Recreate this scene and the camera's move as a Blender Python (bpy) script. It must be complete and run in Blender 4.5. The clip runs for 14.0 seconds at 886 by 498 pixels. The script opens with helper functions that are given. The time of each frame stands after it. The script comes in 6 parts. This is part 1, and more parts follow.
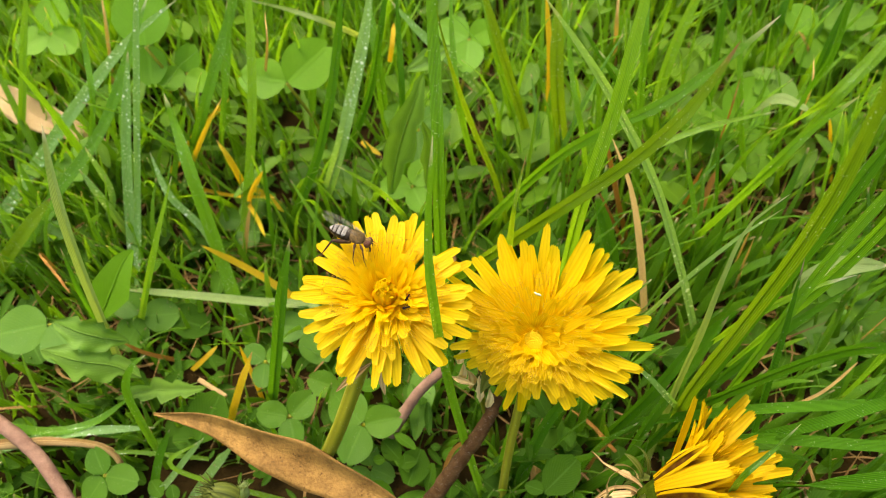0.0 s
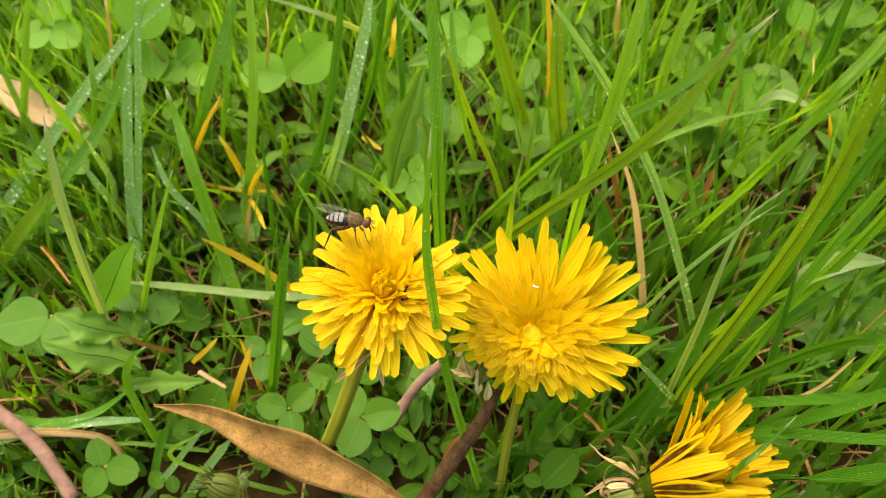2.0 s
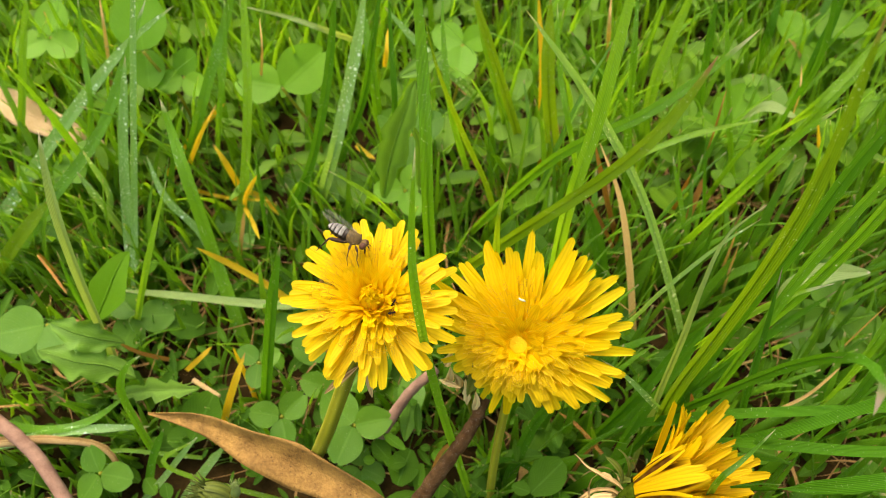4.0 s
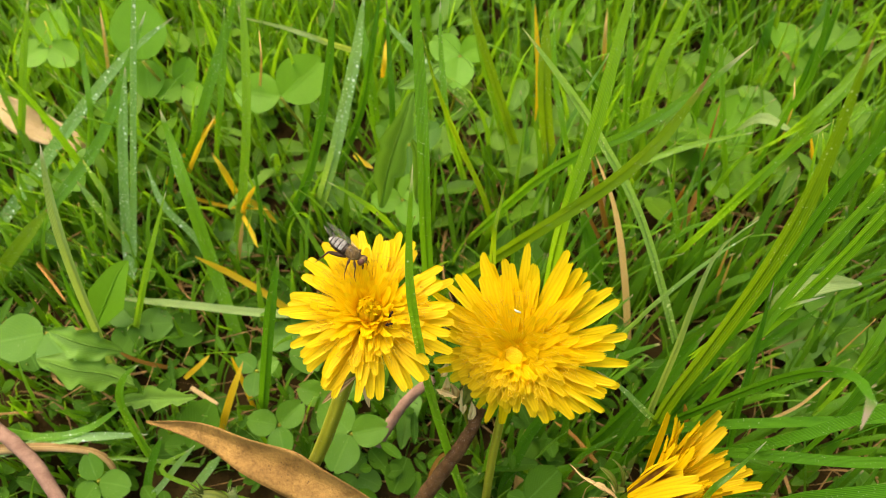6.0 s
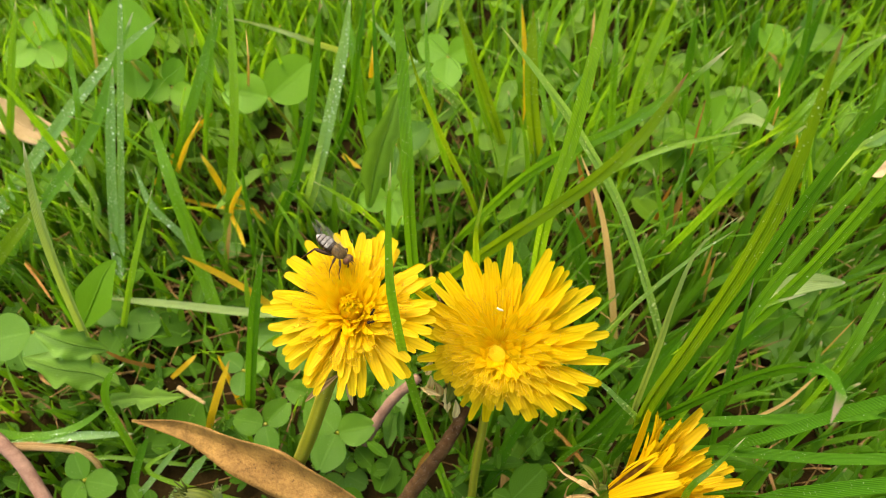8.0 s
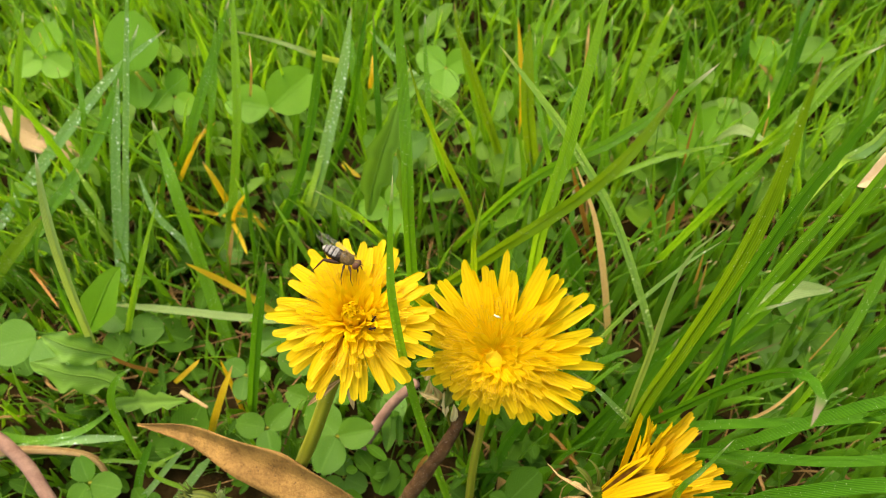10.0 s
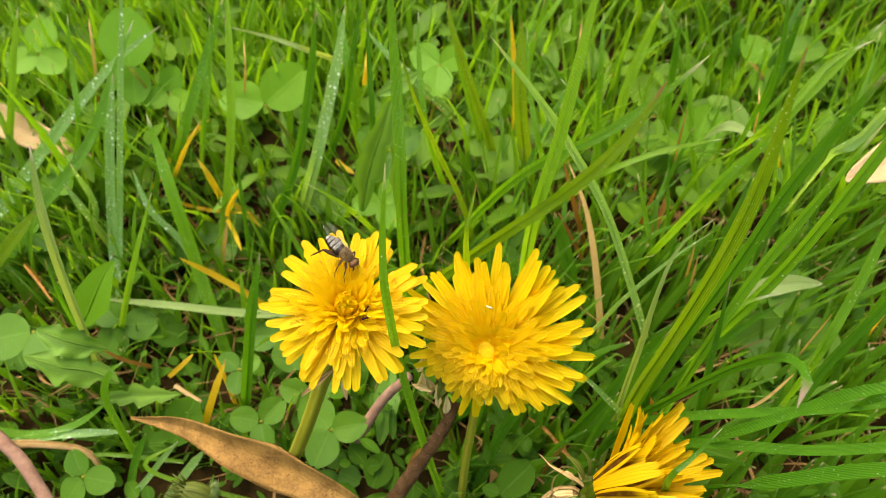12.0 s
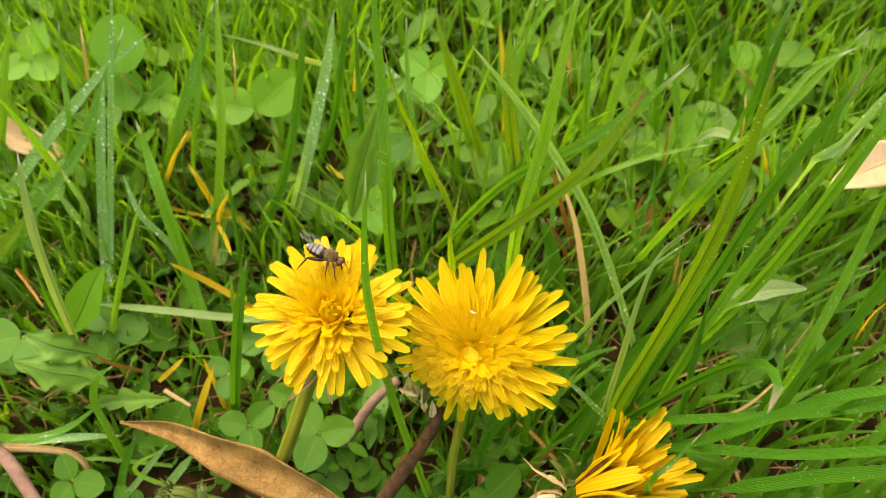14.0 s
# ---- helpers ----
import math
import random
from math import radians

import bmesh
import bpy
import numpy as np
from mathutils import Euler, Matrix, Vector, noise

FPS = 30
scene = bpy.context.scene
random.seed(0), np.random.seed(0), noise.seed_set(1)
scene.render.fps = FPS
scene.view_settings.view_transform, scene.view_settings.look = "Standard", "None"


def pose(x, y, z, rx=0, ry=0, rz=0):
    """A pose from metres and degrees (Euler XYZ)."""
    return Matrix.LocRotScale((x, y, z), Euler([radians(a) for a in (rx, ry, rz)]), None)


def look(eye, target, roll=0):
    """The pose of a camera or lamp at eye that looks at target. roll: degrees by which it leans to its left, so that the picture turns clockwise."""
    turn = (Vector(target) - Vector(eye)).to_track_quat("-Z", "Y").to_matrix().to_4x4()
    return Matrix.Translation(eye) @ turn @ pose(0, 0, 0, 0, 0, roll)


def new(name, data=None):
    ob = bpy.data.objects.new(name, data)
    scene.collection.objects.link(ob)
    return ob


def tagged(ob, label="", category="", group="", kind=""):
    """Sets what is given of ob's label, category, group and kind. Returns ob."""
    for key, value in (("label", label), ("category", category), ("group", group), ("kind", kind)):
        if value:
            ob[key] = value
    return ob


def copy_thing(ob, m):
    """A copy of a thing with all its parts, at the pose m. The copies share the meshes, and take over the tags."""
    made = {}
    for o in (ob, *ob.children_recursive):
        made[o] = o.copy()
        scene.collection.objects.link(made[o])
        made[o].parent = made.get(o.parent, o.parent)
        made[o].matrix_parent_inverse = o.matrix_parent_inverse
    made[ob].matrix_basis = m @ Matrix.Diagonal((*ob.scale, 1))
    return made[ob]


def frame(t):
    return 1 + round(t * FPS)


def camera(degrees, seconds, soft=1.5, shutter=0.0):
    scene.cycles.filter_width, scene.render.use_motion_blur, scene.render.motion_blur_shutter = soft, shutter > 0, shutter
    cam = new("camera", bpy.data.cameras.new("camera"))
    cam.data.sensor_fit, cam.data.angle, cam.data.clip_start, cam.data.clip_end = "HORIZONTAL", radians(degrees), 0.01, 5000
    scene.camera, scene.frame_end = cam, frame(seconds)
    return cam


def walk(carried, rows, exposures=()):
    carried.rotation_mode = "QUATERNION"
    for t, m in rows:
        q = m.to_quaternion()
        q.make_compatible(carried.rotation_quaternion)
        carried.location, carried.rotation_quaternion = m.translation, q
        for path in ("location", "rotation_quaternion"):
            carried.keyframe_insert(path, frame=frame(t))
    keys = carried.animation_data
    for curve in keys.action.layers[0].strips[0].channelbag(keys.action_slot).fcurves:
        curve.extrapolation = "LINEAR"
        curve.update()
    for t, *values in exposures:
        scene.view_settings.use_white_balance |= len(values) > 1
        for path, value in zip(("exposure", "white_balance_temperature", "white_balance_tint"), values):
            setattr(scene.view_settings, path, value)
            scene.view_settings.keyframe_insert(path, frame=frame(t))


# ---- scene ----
cam = camera(61.0, 14.0, soft=0.8)
cam.data.dof.use_dof, cam.data.dof.focus_distance, cam.data.dof.aperture_fstop = True, 0.177, 24.0
EYE, TILT = 0.255, -55.0
# t, right, ahead, up (metres from the first eye), yaw, pitch, roll (degrees)
ROWS = [
    (0.0, 0.00000, 0.00000, 0.00000, 0.00, 0.00, 0.00),
    (0.5, 0.00169, -0.00051, 0.00109, 0.10, -0.02, -0.05),
    (1.0, -0.00136, -0.00015, -0.00088, 0.02, -0.02, -0.13),
    (1.5, -0.00062, -0.00044, -0.00126, 0.11, -0.11, -0.19),
    (2.0, 0.00079, -0.00092, -0.00138, 0.15, -0.15, -0.25),
    (2.5, -0.00061, -0.00214, -0.00112, 0.11, -0.18, -0.27),
    (3.0, 0.00290, -0.00258, 0.00134, 0.20, -0.18, -0.28),
    (5.5, 0.00429, -0.00580, 0.00288, 0.04, 0.03, -0.51),
    (6.0, 0.00397, -0.00639, 0.00410, -0.05, 0.15, -0.56),
    (6.5, 0.00433, -0.00688, 0.00326, -0.14, 0.21, -0.56),
    (7.0, 0.00656, -0.00666, 0.00398, -0.17, 0.25, -0.57),
    (7.5, 0.00644, -0.00590, 0.00325, -0.20, 0.28, -0.56),
    (8.0, 0.00779, -0.00725, 0.00305, -0.24, 0.35, -0.54),
    (10.5, 0.00683, -0.01384, 0.00416, -0.64, 0.81, -0.62),
    (11.0, 0.00860, -0.01282, 0.00353, -0.72, 0.90, -0.62),
    (11.5, 0.00699, -0.01226, 0.00173, -0.85, 0.96, -0.64),
    (12.0, 0.00757, -0.01493, 0.00065, -0.95, 1.03, -0.61),
    (12.5, 0.00977, -0.01537, 0.00201, -1.05, 1.16, -0.62),
    (13.0, 0.01066, -0.01515, 0.00138, -1.06, 1.17, -0.62),
    (13.5, 0.00917, -0.01468, 0.00172, -1.07, 1.24, -0.64),
    (14.0, 0.01157, -0.01686, 0.00144, -0.99, 1.26, -0.61),
]
walk(cam, [(t, pose(0, 0, EYE, TILT) @ pose(x, y, z, 90 + pitch, roll, yaw)) for t, x, y, z, yaw, pitch, roll in ROWS])

# ---- light: a bright, thinly overcast day ----
world = bpy.data.worlds.new("world")
scene.world = world
world.use_nodes = True
wn = world.node_tree
sky = wn.nodes.new("ShaderNodeTexSky")
sky.sky_type = "NISHITA"
sky.sun_disc = False
sky.sun_elevation = radians(68)
sky.sun_rotation = radians(-48)
sky.air_density, sky.dust_density, sky.ozone_density = 1.0, 6.0, 0.6
wn.nodes["Background"].inputs["Strength"].default_value = 0.15
wn.links.new(sky.outputs[0], wn.nodes["Background"].inputs["Color"])
sun = new("sun", bpy.data.lights.new("sun", "SUN"))
sun.data.energy, sun.data.angle, sun.data.color = 1.02, radians(48), (1.0, 0.96, 0.9)
sun.matrix_basis = look((0, 0, 0), (0.28, -0.25, -0.93))
scene.view_settings.exposure = 1.47


# ---- materials ----
def shader(name):
    m = bpy.data.materials.new(name)
    m.use_nodes = True
    nt = m.node_tree
    nt.nodes.clear()
    out = nt.nodes.new("ShaderNodeOutputMaterial")
    return m, nt, out


def node(nt, kind, **values):
    n = nt.nodes.new(kind)
    for key, value in values.items():
        if key in n.inputs:
            n.inputs[key].default_value = value
    return n


def ramp(nt, fac, stops, ease=False):
    r = nt.nodes.new("ShaderNodeValToRGB")
    els = r.color_ramp.elements
    while len(els) < len(stops):
        els.new(0.5)
    for e, (p, c) in zip(els, stops):
        e.position = p
        e.color = (*c, 1) if len(c) == 3 else c
    if ease:
        r.color_ramp.interpolation = "EASE"
    nt.links.new(fac, r.inputs[0])
    return r.outputs[0]


def mixed(nt, fac, a, b, mode="MIX"):
    m = nt.nodes.new("ShaderNodeMix")
    m.data_type, m.blend_type = "RGBA", mode
    for sock, v in ((m.inputs[0], fac), (m.inputs[6], a), (m.inputs[7], b)):
        if isinstance(v, bpy.types.NodeSocket):
            nt.links.new(v, sock)
        elif isinstance(v, (int, float)):
            sock.default_value = v
        else:
            sock.default_value = (*v, 1)
    return m.outputs[2]


def calc(nt, op, a, b=0.0, c=0.0):
    m = nt.nodes.new("ShaderNodeMath")
    m.operation = op
    for sock, v in zip(m.inputs, (a, b, c)):
        if isinstance(v, bpy.types.NodeSocket):
            nt.links.new(v, sock)
        else:
            sock.default_value = v
    return m.outputs[0]


def noise_of(nt, scale, detail=4.0, vec=None, rough=0.55):
    n = node(nt, "ShaderNodeTexNoise", Scale=scale, Detail=detail, Roughness=rough)
    if vec is not None:
        nt.links.new(vec, n.inputs["Vector"])
    return n.outputs[0]


def uv_of(nt):
    u = nt.nodes.new("ShaderNodeUVMap")
    u.uv_map = "UVMap"
    s = nt.nodes.new("ShaderNodeSeparateXYZ")
    nt.links.new(u.outputs[0], s.inputs[0])
    return s.outputs[0], s.outputs[1], u.outputs[0]


def place_of(nt, which="Object"):
    return nt.nodes.new("ShaderNodeTexCoord").outputs[which]


def leafy(name, dark, light, tip=None, rough=0.40, glow=0.42, ribs=9.0, specks=0.5, per_island=False, blotch=90.0, gloss=0.22, bump=0.55, veins=0.0, dew_glint=0.33, drop_glint=0.0):
    """Thin plant tissue: lengthwise ribs, blotches, pale specks of pollen and painted glints of dewdrops, light that
    shines through.
    """
    m, nt, out = shader(name)
    u, v, uv = uv_of(nt)
    geo = nt.nodes.new("ShaderNodeNewGeometry")
    if per_island:
        rnd = geo.outputs["Random Per Island"]
    else:
        rnd = nt.nodes.new("ShaderNodeObjectInfo").outputs["Random"]
    where = geo.outputs["Position"]
    blot = noise_of(nt, blotch, 3.0, where)
    fine = noise_of(nt, blotch * 14, 3.0, where)
    tone = calc(nt, "ADD", calc(nt, "MULTIPLY", rnd, 0.55), calc(nt, "MULTIPLY", blot, 0.45))
    col = ramp(nt, tone, [(0.12, dark), (0.85, light)])
    col = mixed(nt, calc(nt, "MULTIPLY", fine, 0.28), col, tuple(c * 0.45 for c in dark))
    rib = calc(nt, "SINE", calc(nt, "MULTIPLY", u, ribs * 6.2832))
    col = mixed(nt, calc(nt, "MULTIPLY", calc(nt, "ADD", rib, 1.0), 0.16), col, tuple(min(1, c * 1.6) for c in light))
    if veins:
        arm = calc(nt, "MULTIPLY", calc(nt, "ABSOLUTE", calc(nt, "SUBTRACT", u, 0.5)), 1.1)
        herring = calc(nt, "SINE", calc(nt, "MULTIPLY", calc(nt, "SUBTRACT", v, arm), 75.0))
        spine = ramp(nt, calc(nt, "ABSOLUTE", calc(nt, "SUBTRACT", u, 0.5)), [(0.015, (1, 1, 1)), (0.045, (0, 0, 0))])
        lines = calc(nt, "MAXIMUM", calc(nt, "MULTIPLY", calc(nt, "POWER", calc(nt, "MAXIMUM", herring, 0.0), 4.0), 0.5), spine)
        col = mixed(nt, calc(nt, "MULTIPLY", lines, veins), col, tuple(min(1, c * 1.5 + 0.04) for c in light))
        rib = calc(nt, "ADD", rib, lines)
    if tip:
        edge = calc(nt, "ADD", v, calc(nt, "MULTIPLY", calc(nt, "SUBTRACT", blot, 0.5), 0.10))
        col = mixed(nt, ramp(nt, edge, [(0.955, (0, 0, 0)), (0.99, (1, 1, 1))]), col, tip)
    # Small pale specks: pollen, and moist highlights painted into the colour
    if specks:
        vor = node(nt, "ShaderNodeTexVoronoi", Scale=1900.0, Randomness=1.0)
        nt.links.new(where, vor.inputs["Vector"])
        few = ramp(nt, noise_of(nt, 160.0, 2.0, where), [(0.36, (0, 0, 0)), (0.58, (1, 1, 1))])
        each = nt.nodes.new("ShaderNodeSeparateXYZ")
        nt.links.new(vor.outputs["Color"], each.inputs[0])
        grain = calc(nt, "POWER", each.outputs[0], 2.2)
        dot = ramp(nt, calc(nt, "SUBTRACT", calc(nt, "MULTIPLY", grain, dew_glint), vor.outputs["Distance"]), [(0.0, (0, 0, 0)), (0.06, (1, 1, 1))])
        dots = calc(nt, "MULTIPLY", calc(nt, "MULTIPLY", dot, few), specks)
        col = mixed(nt, dots, col, (0.75, 0.80, 0.60))
    # Larger dewdrop highlights, painted as near-white dots in patches
    if drop_glint:
        big = node(nt, "ShaderNodeTexVoronoi", Scale=620.0, Randomness=1.0)
        nt.links.new(where, big.inputs["Vector"])
        pick = nt.nodes.new("ShaderNodeSeparateXYZ")
        nt.links.new(big.outputs["Color"], pick.inputs[0])
        patch = ramp(nt, noise_of(nt, 55.0, 2.0, where), [(0.44, (0, 0, 0)), (0.56, (1, 1, 1))])
        glint = ramp(nt, calc(nt, "SUBTRACT", calc(nt, "MULTIPLY", calc(nt, "POWER", pick.outputs[0], 1.6), drop_glint), big.outputs["Distance"]), [(0.0, (0, 0, 0)), (0.08, (1, 1, 1))])
        glint = calc(nt, "MULTIPLY", glint, patch)
        col = mixed(nt, calc(nt, "MULTIPLY", glint, 0.8), col, (0.78, 0.84, 0.78))
    bsdf = node(nt, "ShaderNodeBsdfPrincipled", Roughness=rough)
    bsdf.inputs["Specular IOR Level"].default_value = gloss
    nt.links.new(col, bsdf.inputs["Base Color"])
    height = calc(nt, "ADD", calc(nt, "MULTIPLY", rib, 0.5), calc(nt, "MULTIPLY", fine, 0.8))
    bp = node(nt, "ShaderNodeBump", Strength=bump, Distance=0.0002)
    nt.links.new(height, bp.inputs["Height"])
    nt.links.new(bp.outputs[0], bsdf.inputs["Normal"])
    tr = node(nt, "ShaderNodeBsdfTranslucent")
    nt.links.new(mixed(nt, 1.0, col, (1.7, 1.5, 0.35), "MULTIPLY"), tr.inputs["Color"])
    mx = nt.nodes.new("ShaderNodeMixShader")
    mx.inputs[0].default_value = glow
    nt.links.new(bsdf.outputs[0], mx.inputs[1])
    nt.links.new(tr.outputs[0], mx.inputs[2])
    nt.links.new(mx.outputs[0], out.inputs[0])
    return m


def solid(name, dark, light, scale=200.0, rough=0.7, bump=0.4, fine=12.0, spot=None, streak=False, gloss=0.2):
    """Opaque matter with two scales of variation and relief."""
    m, nt, out = shader(name)
    where = place_of(nt)
    if streak:
        mp = nt.nodes.new("ShaderNodeMapping")
        mp.inputs["Scale"].default_value = (1, 1, 0.12)
        nt.links.new(where, mp.inputs[0])
        where = mp.outputs[0]
    a = noise_of(nt, scale, 5.0, where)
    b = noise_of(nt, scale * fine, 4.0, where)
    rnd = nt.nodes.new("ShaderNodeObjectInfo").outputs["Random"]
    tone = calc(nt, "ADD", calc(nt, "ADD", calc(nt, "MULTIPLY", a, 0.6), calc(nt, "MULTIPLY", b, 0.3)), calc(nt, "MULTIPLY", rnd, 0.1))
    col = ramp(nt, tone, [(0.3, dark), (0.68, light)])
    if spot:
        vor = node(nt, "ShaderNodeTexVoronoi", Scale=scale * 6)
        nt.links.new(where, vor.inputs["Vector"])
        dot = ramp(nt, vor.outputs["Distance"], [(0.10, (1, 1, 1)), (0.30, (0, 0, 0))])
        few = ramp(nt, noise_of(nt, scale * 1.5, 2.0, where), [(0.45, (0, 0, 0)), (0.6, (1, 1, 1))])
        col = mixed(nt, calc(nt, "MULTIPLY", calc(nt, "MULTIPLY", dot, few), 0.8), col, spot)
    bsdf = node(nt, "ShaderNodeBsdfPrincipled", Roughness=rough)
    bsdf.inputs["Specular IOR Level"].default_value = gloss
    nt.links.new(col, bsdf.inputs["Base Color"])
    bp = node(nt, "ShaderNodeBump", Strength=bump, Distance=0.0006)
    nt.links.new(b, bp.inputs["Height"])
    nt.links.new(bp.outputs[0], bsdf.inputs["Normal"])
    nt.links.new(bsdf.outputs[0], out.inputs[0])
    return m


GREEN = leafy("blade_green", (0.072, 0.195, 0.004), (0.165, 0.345, 0.010), tip=(0.62, 0.56, 0.40), specks=0.8, dew_glint=0.35, drop_glint=0.22, gloss=0.42, rough=0.34)
BRIGHT = leafy("blade_bright", (0.125, 0.270, 0.005), (0.235, 0.415, 0.014), tip=(0.62, 0.56, 0.40), specks=0.8, dew_glint=0.35, gloss=0.42, rough=0.34)
DEEP = leafy("blade_deep", (0.035, 0.120, 0.004), (0.090, 0.225, 0.008), tip=(0.32, 0.24, 0.15), specks=0.4, rough=0.55, gloss=0.06)
OLIVE = leafy("blade_olive", (0.120, 0.212, 0.003), (0.215, 0.330, 0.007), tip=(0.30, 0.15, 0.09), specks=0.85, dew_glint=0.34)
# Bluish-white sheen of these blades is put into the base colour
BLUISH = leafy("blade_bluish", (0.135, 0.290, 0.045), (0.260, 0.425, 0.115), tip=(0.40, 0.36, 0.20), specks=1.0, dew_glint=0.46, rough=0.32, gloss=0.5, drop_glint=0.45)
PALE = leafy("blade_pale", (0.180, 0.270, 0.055), (0.320, 0.400, 0.130), tip=(0.55, 0.48, 0.36), specks=0.2)
YELLOWED = leafy("blade_yellowed", (0.620, 0.360, 0.008), (0.800, 0.520, 0.025), tip=(0.50, 0.30, 0.08), specks=0.1)
STRAW = leafy("straw", (0.460, 0.240, 0.050), (0.720, 0.450, 0.140), specks=0.05, glow=0.15, rough=0.6)
RUSTY = leafy("rusty_straw", (0.260, 0.100, 0.015), (0.480, 0.220, 0.040), specks=0.05, glow=0.15, rough=0.6)
MEADOW = leafy("meadow_grass", (0.060, 0.165, 0.004), (0.205, 0.390, 0.014), tip=(0.40, 0.32, 0.16), per_island=True, ribs=4.0, specks=0.25, gloss=0.42, rough=0.34)
DEEP_LAWN = leafy("deep_lawn_grass", (0.028, 0.100, 0.003), (0.120, 0.260, 0.008), tip=(0.40, 0.32, 0.16), per_island=True, ribs=6.0, specks=0.25, gloss=0.42, rough=0.34)
LITTER = leafy("dead_grass", (0.040, 0.020, 0.005), (0.340, 0.190, 0.050), per_island=True, ribs=3.0, specks=0.0, glow=0.12, rough=0.7)
CLOVER = leafy("clover_leaf", (0.048, 0.136, 0.005), (0.118, 0.240, 0.012), ribs=0.0, specks=0.12, rough=0.50, blotch=140.0, bump=0.5, veins=0.16, gloss=0.22)
TENDER = leafy("tender_leaf", (0.090, 0.225, 0.004), (0.165, 0.325, 0.010), ribs=0.0, specks=0.05, rough=0.5, blotch=60.0, veins=0.12, gloss=0.2)
ROSETTE = leafy("dandelion_leaf", (0.085, 0.185, 0.010), (0.175, 0.300, 0.028), ribs=2.0, specks=0.1, rough=0.55, blotch=120.0, bump=0.6, veins=0.25)
STALK = leafy("dandelion_stalk", (0.150, 0.150, 0.004), (0.330, 0.310, 0.020), ribs=5.0, specks=0.35, glow=0.12)
BRACT = leafy("bract", (0.042, 0.060, 0.004), (0.120, 0.135, 0.014), ribs=2.0, specks=0.0, glow=0.1, rough=0.6)
WITHERED = leafy("withered_bract", (0.160, 0.082, 0.018), (0.520, 0.360, 0.150), ribs=2.0, specks=0.0, glow=0.1, rough=0.9, blotch=260.0, gloss=0.0)
SOIL = solid("soil", (0.008, 0.005, 0.001), (0.040, 0.023, 0.006), scale=120.0, rough=0.95, bump=1.0, fine=7.0, gloss=0.03)
TURF = solid("short_turf", (0.012, 0.030, 0.002), (0.042, 0.082, 0.005), scale=14.0, rough=0.9, bump=1.0, fine=16.0, gloss=0.05)
BARK = solid("twig_bark", (0.045, 0.020, 0.006), (0.200, 0.105, 0.036), scale=320.0, rough=0.95, bump=0.9, spot=(0.40, 0.32, 0.22), gloss=0.05)
ROSY = solid("reddish_stem", (0.120, 0.055, 0.030), (0.320, 0.185, 0.110), scale=220.0, rough=0.9)
DRY_LEAF = solid("dry_leaf", (0.072, 0.032, 0.005), (0.330, 0.180, 0.040), scale=150.0, rough=0.62, bump=0.8, fine=7.0, spot=(0.050, 0.020, 0.006), gloss=0.12)
TAN_LEAF = solid("tan_leaf", (0.380, 0.240, 0.080), (0.560, 0.390, 0.180), scale=90.0, rough=0.7)


def petal_shader(name, deep, mid, tip, under=None):
    m, nt, out = shader(name)
    u, v, uv = uv_of(nt)
    rnd = nt.nodes.new("ShaderNodeObjectInfo").outputs["Random"]
    where = nt.nodes.new("ShaderNodeNewGeometry").outputs["Position"]
    col = ramp(nt, v, [(0.0, deep), (0.45, mid), (1.0, tip)])
    col = mixed(nt, calc(nt, "MULTIPLY", rnd, 0.22), col, deep)
    # Grooves and margins darkened: shadow outlines between petals put into the colour
    line = calc(nt, "POWER", calc(nt, "ABSOLUTE", calc(nt, "SINE", calc(nt, "MULTIPLY", u, 3 * 3.1416))), 0.5)
    col = mixed(nt, calc(nt, "MULTIPLY", calc(nt, "SUBTRACT", 1.0, line), 0.60), col, tuple(c * 0.62 for c in deep))
    blot = noise_of(nt, 420.0, 3.0, where)
    col = mixed(nt, calc(nt, "MULTIPLY", blot, 0.16), col, deep)
    if under:
        band = ramp(nt, calc(nt, "ABSOLUTE", calc(nt, "SUBTRACT", u, 0.5)), [(0.19, (1, 1, 1)), (0.29, (0, 0, 0))])
        some = ramp(nt, rnd, [(0.12, (0, 0, 0)), (0.18, (1, 1, 1))])
        band = calc(nt, "MULTIPLY", calc(nt, "MULTIPLY", band, some), ramp(nt, v, [(0.70, (1, 1, 1)), (0.98, (0, 0, 0))]))
        col = mixed(nt, calc(nt, "MULTIPLY", band, calc(nt, "ADD", 0.72, calc(nt, "MULTIPLY", blot, 0.5))), col, under)
    bsdf = node(nt, "ShaderNodeBsdfPrincipled", Roughness=0.5)
    bsdf.inputs["Specular IOR Level"].default_value = 0.12
    nt.links.new(col, bsdf.inputs["Base Color"])
    bp = node(nt, "ShaderNodeBump", Strength=0.45, Distance=0.0002)
    nt.links.new(line, bp.inputs["Height"])
    nt.links.new(bp.outputs[0], bsdf.inputs["Normal"])
    tr = node(nt, "ShaderNodeBsdfTranslucent")
    nt.links.new(col, tr.inputs["Color"])
    mx = nt.nodes.new("ShaderNodeMixShader")
    mx.inputs[0].default_value = 0.50
    nt.links.new(bsdf.outputs[0], mx.inputs[1])
    nt.links.new(tr.outputs[0], mx.inputs[2])
    nt.links.new(mx.outputs[0], out.inputs[0])
    return m


# First colour, the petal's foot, is lifted to paint light into the recesses
PETAL = petal_shader("petal_yellow", (0.90, 0.585, 0.000), (0.87, 0.600, 0.001), (0.79, 0.570, 0.002))
HEART = petal_shader("petal_golden", (0.91, 0.615, 0.000), (0.90, 0.630, 0.001), (0.85, 0.615, 0.002))
FADED = petal_shader("petal_faded", (0.80, 0.475, 0.000), (0.78, 0.490, 0.001), (0.74, 0.490, 0.002))
